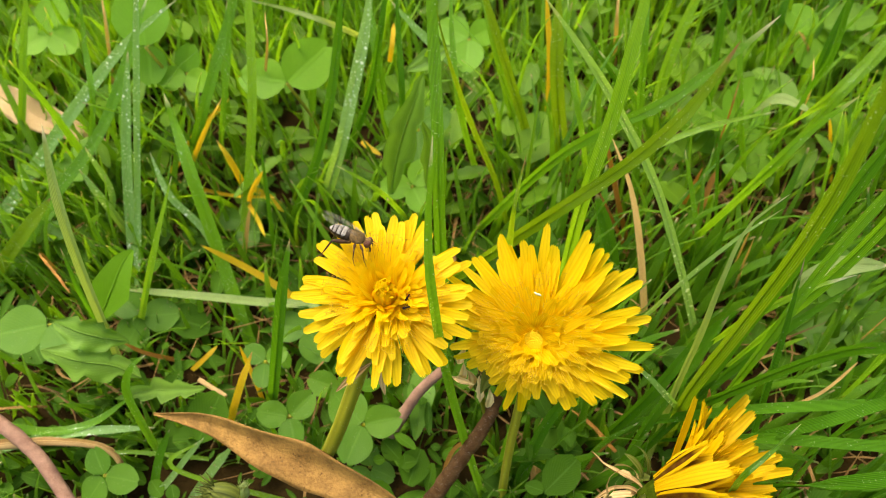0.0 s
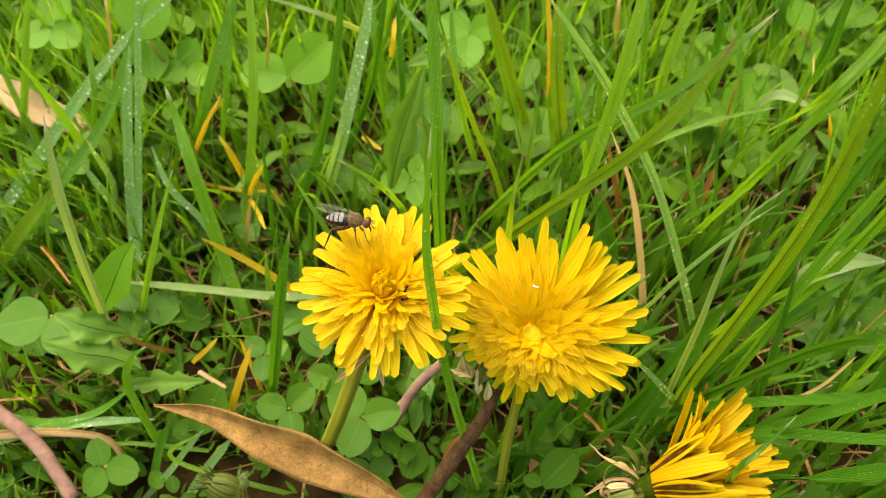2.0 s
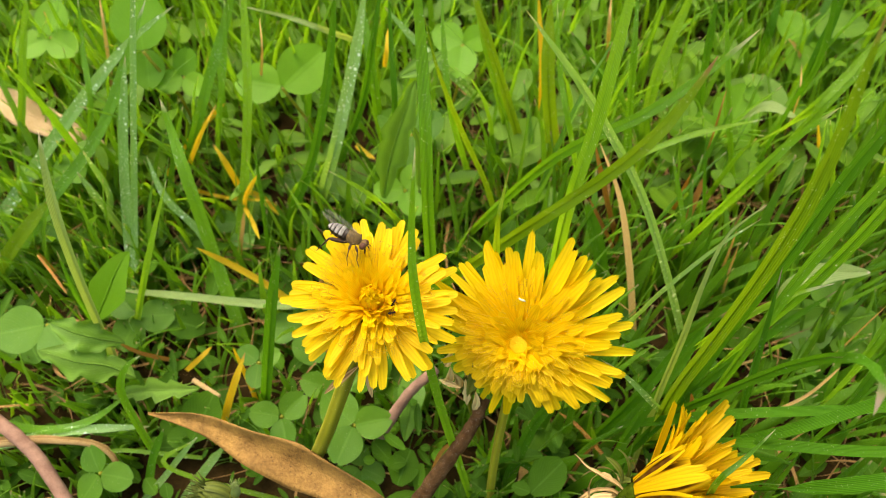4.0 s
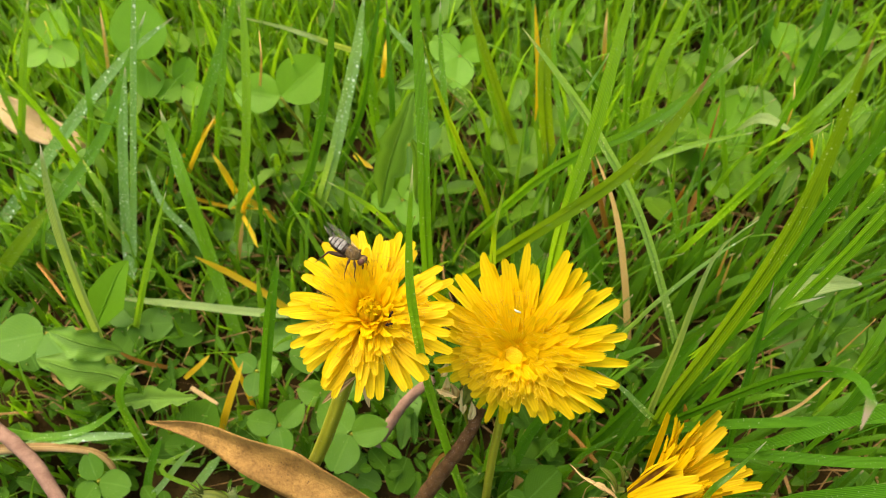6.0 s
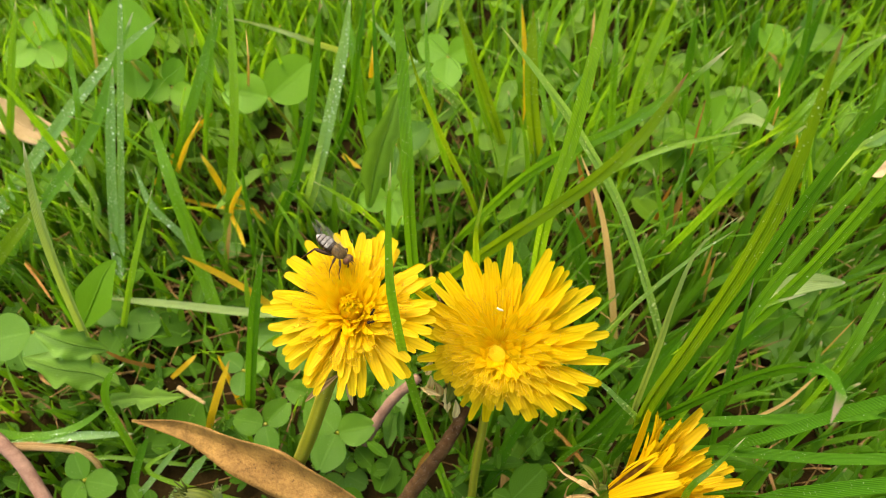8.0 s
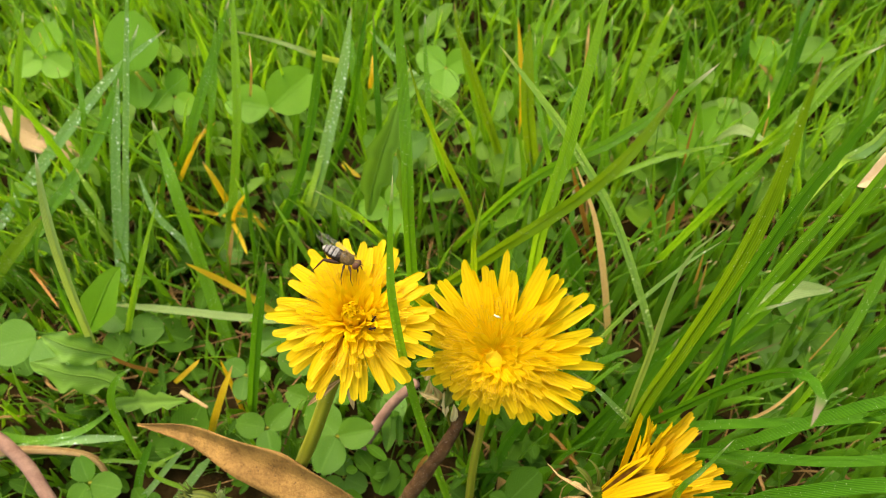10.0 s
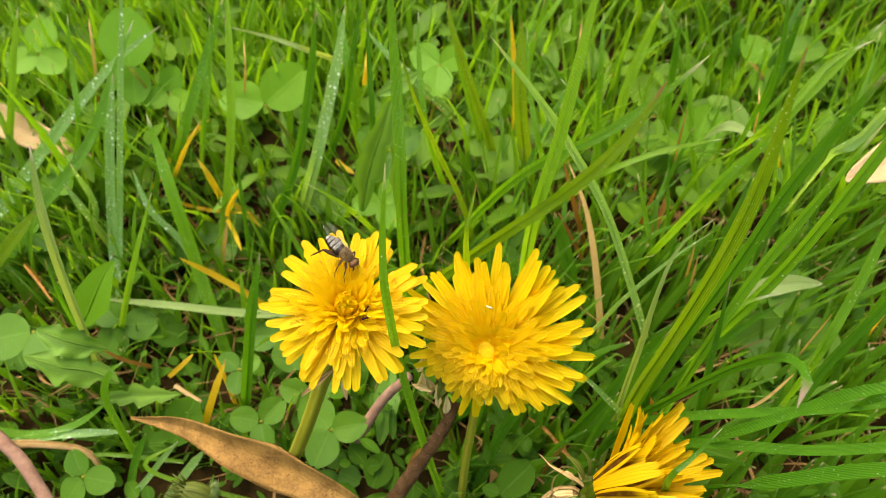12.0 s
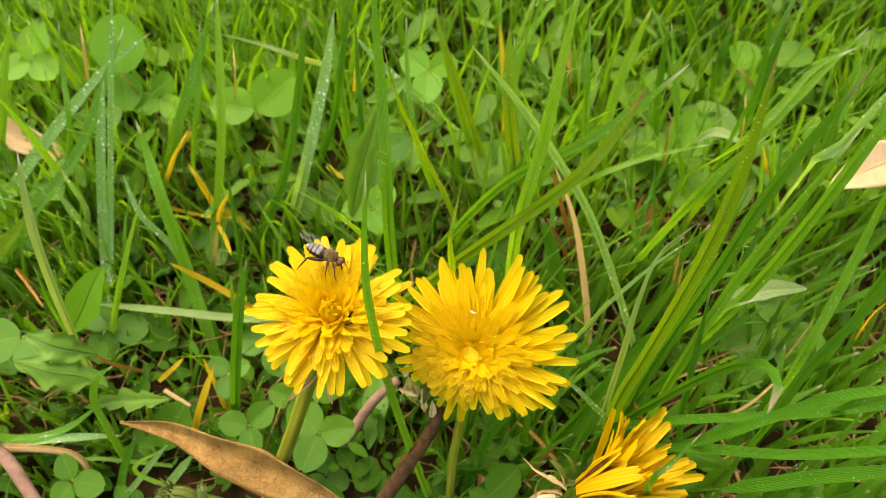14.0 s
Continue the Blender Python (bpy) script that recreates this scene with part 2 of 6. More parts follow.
STRIPED = petal_shader("petal_striped", (0.72, 0.43, 0.000), (0.74, 0.47, 0.001), (0.74, 0.50, 0.002), under=(0.105, 0.040, 0.004))
HEART_DOME = solid("unopened_florets", (0.80, 0.50, 0.000), (0.84, 0.55, 0.002), scale=700.0, rough=0.6, bump=0.8, fine=3.0)
STYLE = solid("style", (0.46, 0.27, 0.000), (0.70, 0.44, 0.002), scale=900.0, rough=0.6, bump=0.2)
UNDERGROWTH = leafy("undergrowth", (0.014, 0.050, 0.001), (0.075, 0.172, 0.004), per_island=True, ribs=0.0, specks=0.0, rough=0.6, veins=0.3, gloss=0.1)
BACK_LEAF = leafy("back_leaf", (0.050, 0.125, 0.003), (0.150, 0.275, 0.008), per_island=True, ribs=0.0, specks=0.0, rough=0.5, veins=0.2)
CUP = solid("flower_cup", (0.012, 0.022, 0.001), (0.060, 0.085, 0.004), scale=500.0, rough=0.95, bump=0.4, gloss=0.0)
SPENT = leafy("spent_floret", (0.440, 0.250, 0.075), (0.800, 0.580, 0.260), ribs=2.0, specks=0.0, glow=0.1, rough=0.9, gloss=0.0)
WAX = solid("waxy_white", (0.42, 0.36, 0.16), (0.62, 0.56, 0.34), scale=700.0, rough=0.4, bump=0.1)
INK = solid("insect_black", (0.004, 0.003, 0.002), (0.030, 0.016, 0.008), scale=2000.0, rough=0.5, gloss=0.08)


# ---- mesh helpers ----
def flow(points, n):
    """n places evenly along a smooth curve through the given points."""
    p = [Vector(q) for q in points]
    if len(p) == 2:
        p = [p[0], (p[0] + p[1]) / 2, p[1]]
    p = [2 * p[0] - p[1]] + p + [2 * p[-1] - p[-2]]
    fine = []
    for k in range(1, len(p) - 2):
        for j in range(12):
            t = j / 12
            a, b, c, d = p[k - 1], p[k], p[k + 1], p[k + 2]
            fine.append(0.5 * (2 * b + (c - a) * t + (2 * a - 5 * b + 4 * c - d) * t * t + (3 * b - a - 3 * c + d) * t ** 3))
    fine.append(p[-2])
    far = [0.0]
    for a, b in zip(fine, fine[1:]):
        far.append(far[-1] + (b - a).length)
    out, k = [], 0
    for i in range(n):
        s = far[-1] * i / (n - 1)
        while k < len(far) - 2 and far[k + 1] < s:
            k += 1
        t = (s - far[k]) / max(far[k + 1] - far[k], 1e-9)
        out.append(fine[k].lerp(fine[k + 1], min(1, t)))
    return out


def mesh_of(name, verts, faces, uvs=None, material=None, smooth=True):
    me = bpy.data.meshes.new(name)
    me.from_pydata([tuple(v) for v in verts], [], faces)
    if uvs is not None:
        layer = me.uv_layers.new(name="UVMap")
        idx = np.empty(len(me.loops), int)
        me.loops.foreach_get("vertex_index", idx)
        layer.data.foreach_set("uv", np.asarray(uvs, float)[idx].ravel())
    if smooth:
        me.polygons.foreach_set("use_smooth", [True] * len(me.polygons))
    if material:
        me.materials.append(material)
    me.update()
    return me


def part(name, me, parent, label="", at=None):
    ob = new(name, me)
    ob.parent = parent
    if at is not None:
        ob.matrix_basis = at
    return tagged(ob, label=label)


def frame_along(path, k):
    a, b = path[max(k - 1, 0)], path[min(k + 1, len(path) - 1)]
    return (b - a).normalized()


def ribbon(path, width, up, fold=0.25, twist=0.0, taper=0.45, base=0.75, ribs=5):
    """A thin leaf blade along a path: folded along its midrib, tapering to a point."""
    n, m = len(path), ribs
    verts, uvs, faces = [], [], []
    for k in range(n):
        v = k / (n - 1)
        t = frame_along(path, k)
        side = t.cross(Vector(up))
        if side.length < 1e-4:
            side = t.cross(Vector((1, 0, 0)))
        side = (Matrix.Rotation(twist * v, 3, t) @ side.normalized())
        face = side.cross(t).normalized()
        w = width * (base + (1 - base) * min(1, v * 4)) * (1.1 - 0.3 * v) * min(1.0, max(0.0, (1 - v) / (taper * 0.45))) ** 0.6
        w = max(w, width * 0.03)
        for s in range(m):
            u = s / (m - 1)
            x = (u - 0.5) * w
            lift = abs(u - 0.5) * 2 * fold * w * 0.5 + (0.03 * w if s % 2 else 0)
            verts.append(path[k] + side * x + face * lift)
            uvs.append((u, v))
    for k in range(n - 1):
        for s in range(m - 1):
            a = k * m + s
            faces.append((a, a + 1, a + m + 1, a + m))
    return verts, faces, uvs


def tube(path, radii, sides=10, wobble=0.0, seed=0):
    rng = random.Random(seed)
    verts, faces, uvs = [], [], []
    n = len(path)
    ref = Vector((0.31, 0.77, 0.55))
    for k in range(n):
        t = frame_along(path, k)
        a = t.cross(ref).normalized()
        b = t.cross(a)
        r = radii[0] + (radii[1] - radii[0]) * k / (n - 1) if len(radii) == 2 else radii[k]
        for s in range(sides):
            g = 2 * math.pi * s / sides
            q = r * (1 + wobble * rng.uniform(-1, 1))
            verts.append(path[k] + (a * math.cos(g) + b * math.sin(g)) * q)
            uvs.append((s / sides, k / (n - 1)))
    for k in range(n - 1):
        for s in range(sides):
            a, b = k * sides + s, k * sides + (s + 1) % sides
            faces.append((a, b, b + sides, a + sides))
    faces.append(tuple(range(sides - 1, -1, -1)))
    faces.append(tuple((n - 1) * sides + s for s in range(sides)))
    return verts, faces, uvs


def joined(pieces):
    verts, faces, uvs = [], [], []
    for v, f, u in pieces:
        o = len(verts)
        verts += v
        uvs += u
        faces += [tuple(i + o for i in q) for q in f]
    return verts, faces, uvs


# ---- ground ----
def ground_height(x, y):
    return 0.006 * noise.noise(Vector((x * 14, y * 14, 0.3))) + 0.003 * noise.noise(Vector((x * 55, y * 55, 1.7)))


def build_ground():
    near = np.linspace(-0.6, 0.9, 151)
    steps = [-400, -60, -10, -3, -1.2, *near, 1.5, 3, 10, 60, 400]
    verts, faces = [], []
    n = len(steps)
    for y in steps:
        for x in steps:
            fade = 1.0 if -0.6 <= x <= 0.9 and -0.6 <= y <= 0.9 else 0.0
            verts.append((x, y, ground_height(x, y) * fade))
    for j in range(n - 1):
        for i in range(n - 1):
            a = j * n + i
            faces.append((a, a + 1, a + n + 1, a + n))
    me = mesh_of("ground", verts, faces, None, SOIL)
    me.materials.append(TURF)
    for p in me.polygons:
        x, y = p.center.x - 0.05, p.center.y - 0.26
        p.material_index = int(math.hypot(x, y) > 0.33 + 0.06 * noise.noise(Vector((x * 9, y * 9, 4.0))))
    ob = new("ground", me)
    tagged(ob, "dark brown crumbly soil with short green turf around", "ground", kind="structure")


build_ground()


# ---- grass ----
def grass_blade(points, width, material=GREEN, label="long green grass blade growing from the lawn", fold=0.25, twist=0.0, up=(0.05, -0.75, 0.65), taper=0.45):
    path = flow(points, 30)
    root = path[0].copy()
    path = [p - root for p in path]
    v, f, u = ribbon(path, width, up, fold, twist, taper, ribs=9 if width > 0.003 else 5)
    ob = new("grass_blade", mesh_of("grass_blade", v, f, u, material))
    ob.location = root
    keel = [p - Vector(up).normalized() * width * 0.05 for p in path[:26]]
    v, f, u = tube(keel, (width * 0.075, width * 0.03), 6)
    part("midrib", mesh_of("midrib", v, f, u, material), ob)
    return tagged(ob, label, "grass", group="tall grass blades round the dandelions")


# ---- dandelions ----
def petal_mesh(length, width, bend, cup, teeth, seed, material):
    """A strap floret: narrow at its foot, grooved, cut square into five teeth."""
    rng = random.Random(seed)
    across, along = 9, 9
    verts, faces, uvs = [], [], []
    ragged = [rng.uniform(0.0, 1.0) for _ in range(across)]
    lean = rng.uniform(-0.08, 0.08)
    for k in range(along):
        v = k / (along - 1)
        w = width * (0.36 + 0.64 * min(1.0, v / 0.60) ** 0.8) * (1 - 0.46 * (max(0, v - 0.50) / 0.50) ** 1.35)
        for s in range(across):
            u = s / (across - 1)
            y = v * length
            if k == along - 1:
                y += length * (-0.022 * (s % 2) * teeth - 0.02 * ragged[s] * teeth - 0.035 * (2 * u - 1) ** 2)
            elif k == along - 2:
                y -= length * 0.02
            z = -bend * length * v * v + cup * width * (2 * u - 1) ** 2 + 0.05 * width * math.cos(u * math.pi * 6)
            verts.append(((u - 0.5) * w + lean * length * v * v, y, z))
            uvs.append((u, v))
    for k in range(along - 1):
        for s in range(across - 1):
            a = k * across + s
            faces.append((a, a + 1, a + across + 1, a + across))
    return mesh_of("petal", verts, faces, uvs, material)


def petal_set(material, widths, bends, count, seed):
    rng = random.Random(seed)
    return [petal_mesh(0.02, rng.uniform(*widths), rng.uniform(*bends), rng.uniform(-0.06, 0.16), rng.uniform(0.6, 1.3), seed + i, material) for i in range(count)]


OUTER = petal_set(PETAL, (0.0026, 0.0034), (-0.06, 0.10), 16, 10)
INNER = petal_set(PETAL, (0.0022, 0.0030), (-0.06, 0.10), 14, 30)
CORE = petal_set(PETAL, (0.0013, 0.0019), (-0.08, 0.10), 10, 50)
ERECT = petal_set(HEART, (0.0012, 0.0016), (0.08, 0.20), 8, 60)
CLOSED = petal_set(STRIPED, (0.0030, 0.0040), (-0.20, 0.02), 8, 70)
INCURVED = petal_set(FADED, (0.0024, 0.0034), (-0.34, -0.08), 8, 95)
FOLDED = petal_set(FADED, (0.0026, 0.0040), (-0.16, 0.30), 14, 90)


def between(values, az):
    """A value that runs smoothly round the circle through those given at even steps."""
    if not values:
        return 1.0
    q = az / (2 * math.pi) * len(values)
    k = math.floor(q)
    t = q - k
    t = t * t * (3 - 2 * t)
    return values[k % len(values)] * (1 - t) + values[(k + 1) % len(values)] * t


def styles_mesh(count, seed, reach, inmost, profile=()):
    """Thin forked stigmas that curl back on themselves between the florets."""
    rng = random.Random(seed)
    pieces = []
    for i in range(count):
        f = inmost + (0.74 - inmost) * math.sqrt((i + 0.5) / count)
        az = i * 2.39996 + rng.uniform(-0.2, 0.2)
        e = radians(80 - 58 * f) + rng.uniform(-0.15, 0.15)
        out = Vector((math.cos(az), math.sin(az), 0))
        d = (out * math.cos(e) + Vector((0, 0, math.sin(e)))).normalized()
        ring = 0.16 + 0.74 * f
        foot = out * reach * between(profile, az) * ring * 0.80 + Vector((0, 0, reach * (0.30 * (1 - ring) ** 0.9 + 0.05)))
        h = reach * rng.uniform(0.06, 0.15)
        top = foot + d * h
        side = d.cross(out + Vector((0.1, 0.2, 0.3))).normalized()
        side = Matrix.Rotation(rng.uniform(0, 6.28), 3, d) @ side
        pieces.append(tube([foot, foot.lerp(top, 0.5), top], (0.00006, 0.00005), 5))
        for sgn in (1, -1):
            r = rng.uniform(0.0003, 0.0006)
            arc = [top + side * sgn * r * (1 - math.cos(g)) + d * r * math.sin(g) * 1.1 for g in (0, 0.6, 1.2, 1.8, 2.4)]
            pieces.append(tube(arc, (0.00006, 0.00004), 5))
    v, f, u = joined(pieces)
    return mesh_of("styles", v, f, u, STYLE)


def bract_mesh(length, width, curl, material, seed):
    path = [Vector((0, length * v * math.cos(curl * v), -length * v * math.sin(curl * v))) for v in np.linspace(0, 1, 9)]
    v, f, u = ribbon(path, width, (0, 0, 1), 0.2, 0.15 * (seed % 3 - 1), 0.75, 0.9, 3)
    return mesh_of("bract", v, f, u, material)


BRACTS = [bract_mesh(0.009, 0.0026, c, BRACT, i) for i, c in enumerate((0.5, 1.1, 1.9))]
DEAD_BRACTS = [bract_mesh(0.011, 0.0015, c, WITHERED, i) for i, c in enumerate((1.2, 2.0, 2.6))]


def head_frame(normal):
    z = Vector(normal).normalized()
    x = Vector((1, 0, 0)) - z * z.x
    x.normalize()
    return Matrix((x, z.cross(x), z)).transposed().to_4x4()


def set_petal(flower, head, me, az, foot, e, size, wide, turn=0.0):
    """One strap floret from the disc: az round the axis, e its rise in degrees."""
    m = Matrix.Translation((foot[0] * math.cos(az), foot[0] * math.sin(az), foot[1]))
    m = m @ Matrix.Rotation(az - math.pi / 2, 4, "Z") @ Matrix.Rotation(radians(e), 4, "X") @ Matrix.Rotation(turn, 4, "Y")
    return part("petal", me, flower, "", head @ m @ Matrix.Diagonal((wide, size / 0.02, size / 0.02, 1)))


def stalk_and_cup(stalk_points, normal, seed, label, stalk_width, cup_size, withered):
    rng = random.Random(seed)
    path = flow(stalk_points, 16)
    root = path[0].copy()
    flower = new("dandelion")
    flower.empty_display_size = 0.01
    flower.location = root
    tagged(flower, label, "dandelion", group="dandelions in flower")
    path = [p - root for p in path]
    v, f, u = tube(path, (stalk_width * 0.55, stalk_width * 0.5), 12, 0.03, seed)
    part("stalk", mesh_of("stalk", v, f, u, STALK), flower, "hollow yellow-green stalk")
    head = Matrix.Translation(path[-1]) @ head_frame(normal)
    cup = [(0.0022 + 0.0036 * math.sin(k / 6 * 1.45), -0.0095 + 0.0105 * k / 6) for k in range(7)]
    verts, faces, uvs = [], [], []
    for k, (r, z) in enumerate(cup):
        for s in range(18):
            a = 2 * math.pi * s / 18
            q = r * (1 + 0.07 * (s % 2))
            verts.append((q * math.cos(a), q * math.sin(a), z))
            uvs.append((s / 18, k / 6))
    for k in range(6):
        for s in range(18):
            a, b = k * 18 + s, k * 18 + (s + 1) % 18
            faces.append((a, b, b + 18, a + 18))
    faces += [tuple(range(17, -1, -1)), tuple(108 + s for s in range(18))]
    cup_at = head @ Matrix.Diagonal((cup_size, cup_size, cup_size, 1))
    base = part("cup", mesh_of("cup", verts, faces, uvs, CUP), flower, "dark green cup of bracts", cup_at)
    for k in range(14):
        a = 2 * math.pi * (k + rng.uniform(-0.2, 0.2)) / 14
        low = k % 2
        dead = withered and low
        kind = (DEAD_BRACTS if dead else BRACTS)[k % 3]
        m = Matrix.Translation((0.0050 * math.cos(a), 0.0050 * math.sin(a), -0.004 - 0.003 * low))
        m = m @ Matrix.Rotation(a - math.pi / 2, 4, "Z") @ Matrix.Rotation(radians(-10 if low else 35) + rng.uniform(-0.3, 0.3), 4, "X")
        part("bract", kind, base, "curled withered bract" if dead else "", cup_at.inverted() @ head @ m)
    return flower, head


def low_dome(flower, head, wide, tall, seed):
    knob = blob(wide, wide, tall, HEART_DOME, "dome", 22, 14, 0.10, seed)
    for vert in knob.vertices:
        if vert.co.z < 0:
            vert.co.z *= 0.1
    part("dome", knob, flower, "golden mass of unopened florets", head)


def dandelion(stalk_points, normal, radius, whorls, seed, label, stalk_width=0.0045, profile=(), button=0.0, wilt=(), curls=120, inmost=0.26):
    """An open head. whorls, outermost first: count, reach and height of the tips as shares of the radius, the florets, unevenness."""
    rng = random.Random(seed)
    flower, head = stalk_and_cup(stalk_points, normal, seed, label, stalk_width, 1.0, False)
    for k, (count, ring, height, lib, uneven) in enumerate(whorls):
        foot = (0.0052 * (0.35 + 0.65 * ring), 0.0036 * (1 - ring))
        start = rng.uniform(0, 6.28)
        for i in range(count):
            az = start + 2 * math.pi * (i + rng.uniform(-0.30, 0.30)) / count
            out = radius * between(profile, az) * ring * (1 + max(-2.2, min(1.3, rng.gauss(0, 1))) * uneven) - foot[0]
            up = radius * (height + rng.gauss(0, 0.022)) - foot[1]
            e = math.degrees(math.atan2(up, max(out, 0.0006)))
            set_petal(flower, head, lib[rng.randrange(len(lib))], az, foot, e, math.hypot(up, out), rng.uniform(0.85, 1.12) * radius / 0.021, rng.gauss(0, 0.14))
    if button:
        # the last florets, still erect, pressed together and bent inwards over the middle
        low_dome(flower, head, button * 0.92, 0.0072, seed)
        for share, count, tall in ((1.0, 26, 0.0070), (0.80, 22, 0.0077), (0.56, 16, 0.0081), (0.30, 10, 0.0083), (0.06, 4, 0.0084)):
            for i in range(count):
                az = 2 * math.pi * (i + rng.uniform(-0.2, 0.2)) / count + share * 5
                set_petal(flower, head, ERECT[rng.randrange(len(ERECT))], az + math.pi, (-button * share, 0.0008), 82 + rng.gauss(0, 3), tall * rng.uniform(0.9, 1.07), rng.uniform(0.9, 1.15))
    else:
        low_dome(flower, head, 0.0048, 0.0028, seed)
    for az, e, size, twist in wilt:
        set_petal(flower, head, OUTER[int(size * 1e5) % 8], az, (0.0050, 0.0), e, size, 0.95, twist)
    if curls:
        part("stigma_tuft", styles_mesh(curls, seed, radius, inmost, profile), flower, "fine curled yellow stigmas", head)
    return flower


def half_closed_dandelion(stalk_points, normal, radius, seed, label, facing, cup_size=0.72):
    """A head folding up: long florets open on its far side, short ones with brown-striped backs on the side that facing names."""
    rng = random.Random(seed)
    flower, head = stalk_and_cup(stalk_points, normal, seed, label, 0.0045, cup_size, True)
    for count, e0, share, wide in ((24, 36, 1.0, 1.0), (26, 42, 1.0, 1.0), (26, 49, 0.98, 0.95), (28, 57, 0.93, 0.9), (28, 66, 0.86, 0.8), (24, 76, 0.78, 0.7), (18, 84, 0.68, 0.55)):
        start = rng.uniform(0, 6.28)
        for i in range(count):
            az = start + 2 * math.pi * (i + rng.uniform(-0.35, 0.35)) / count
            near = max(0.0, math.cos(az - facing))
            if near > 0.35 and e0 < 50:
                continue
            e = e0 + (99 - e0) * near + 6 * (1 - math.cos(az)) + rng.gauss(0, 7)
            size = radius * share * (1 + rng.gauss(-0.06, 0.13)) * (1 - 0.46 * near) * (1 + 0.40 * math.cos(az - 0.3))
            lib = INCURVED if near > 0.1 else FOLDED
            set_petal(flower, head, lib[rng.randrange(len(lib))], az, (0.0042 * (1.05 - e0 / 110), 0.0004), min(e, 102), size, wide * rng.uniform(0.75, 1.15), rng.gauss(0, 0.28))
    # the outermost, folded up on the near side, show their brown-striped backs
    for k in range(12):
        az = radians(-215 + 9.5 * k) + rng.uniform(-0.07, 0.07)
        lib = INCURVED if k % 5 == 3 else CLOSED
        set_petal(flower, head, lib[k % len(lib)], az, (0.0056, -0.0008), 66 + rng.gauss(0, 6), (0.0170 + 0.0004 * k) * rng.uniform(0.85, 1.10), rng.uniform(0.85, 1.15), rng.gauss(0, 0.22))
    # two curled ones stand apart
    for az, e in ((2.45, 60), (2.75, 68)):
        set_petal(flower, head, FOLDED[5], az, (0.0048, 0.0), e, 0.0120, 0.8, 1.1)
    part("stigma_tuft", styles_mesh(60, seed, radius * 0.5, 0.05), flower, "fine curled yellow stigmas", head)
    return flower


# ---- clover and other leaves ----
def leaflet_mesh(seed, material, length=0.018, width=0.016, notch=0.10, fold=0.18):
    """A round leaflet, slightly folded along its midrib, with a shallow notch at its end."""
    rng = random.Random(seed)
    n, half = 15, 5
    dish, ripple = rng.uniform(-0.10, 0.16), rng.uniform(0.01, 0.03)
    verts, faces, uvs = [], [], []
    for k in range(n):
        v = k / (n - 1)
        y = 1 - (1 - v) ** 1.0
        w = width * 0.5 * max(0.03, math.sin(math.pi * (0.03 + 0.94 * y ** 0.88)) ** 0.62)
        for s in range(-half, half + 1):
            q = s / half
            end = notch * max(0.0, v - 0.7) / 0.3 * math.exp(-(q / 0.3) ** 2)
            py = length * (y - end * 0.8)
            pz = fold * abs(q) * w + dish * length * (v - 0.5) ** 2 + ripple * length * math.sin(9 * v + 4 * q + seed) * abs(q) * 0.5
            verts.append((q * w, py, pz))
            uvs.append((0.5 + 0.5 * q, v))
    m = 2 * half + 1
    for k in range(n - 1):
        for s in range(m - 1):
            a = k * m + s
            faces.append((a, a + 1, a + m + 1, a + m))
    return mesh_of("leaflet", verts, faces, uvs, material)


LEAFLETS = [leaflet_mesh(i, CLOVER, 0.018, w, n, fo) for i, (w, n, fo) in enumerate(((0.0165, 0.06, 0.10), (0.0155, 0.10, 0.22), (0.0175, 0.05, 0.05), (0.016, 0.12, 0.30)))]
LIGHT_LEAFLETS = [leaflet_mesh(i + 9, TENDER, 0.018, w, n, fo) for i, (w, n, fo) in enumerate(((0.0165, 0.05, 0.10), (0.0160, 0.09, 0.18)))]


def clover(x, y, z, size, yaw, tilt=(0.0, -0.35), tender=False, seed=0, label="three-lobed green clover leaf on a thin stalk", parts=3):
    """A trifoliate leaf; yaw in degrees turns its first leaflet from the x axis."""
    rng = random.Random(seed + int(yaw) + int(x * 9000))
    ob = new("clover")
    ob.empty_display_size = 0.01
    ob.location = (x, y, ground_height(x, y))
    tagged(ob, label, "clover", group="clover leaves in the lawn")
    top = Vector((0, 0, z - ob.location.z))
    foot = Vector((rng.uniform(-0.012, 0.012), rng.uniform(0.0, 0.015), -0.004))
    v, f, u = tube(flow([foot, foot.lerp(top, 0.5) + Vector((0.003, 0.002, 0.002)), top], 8), (0.0008, 0.0006), 7)
    part("leaf_stalk", mesh_of("leaf_stalk", v, f, u, STALK), ob)
    lib = LIGHT_LEAFLETS if tender else LEAFLETS
    base = Matrix.Translation(top) @ head_frame((tilt[0], tilt[1], 1))
    for k in range(parts):
        m = base @ Matrix.Rotation(radians(yaw + 120 * k - 90) + rng.uniform(-0.12, 0.12), 4, "Z") @ Matrix.Rotation(rng.uniform(-0.22, 0.25), 4, "X") @ Matrix.Rotation(rng.uniform(-0.15, 0.15), 4, "Y")
        s = size / 0.018 * rng.uniform(0.92, 1.08)
        part("leaflet", lib[rng.randrange(len(lib))], ob, "", m @ Matrix.Translation((0, 0.0007, 0)) @ Matrix.Diagonal((s, s, s, 1)))
    return ob


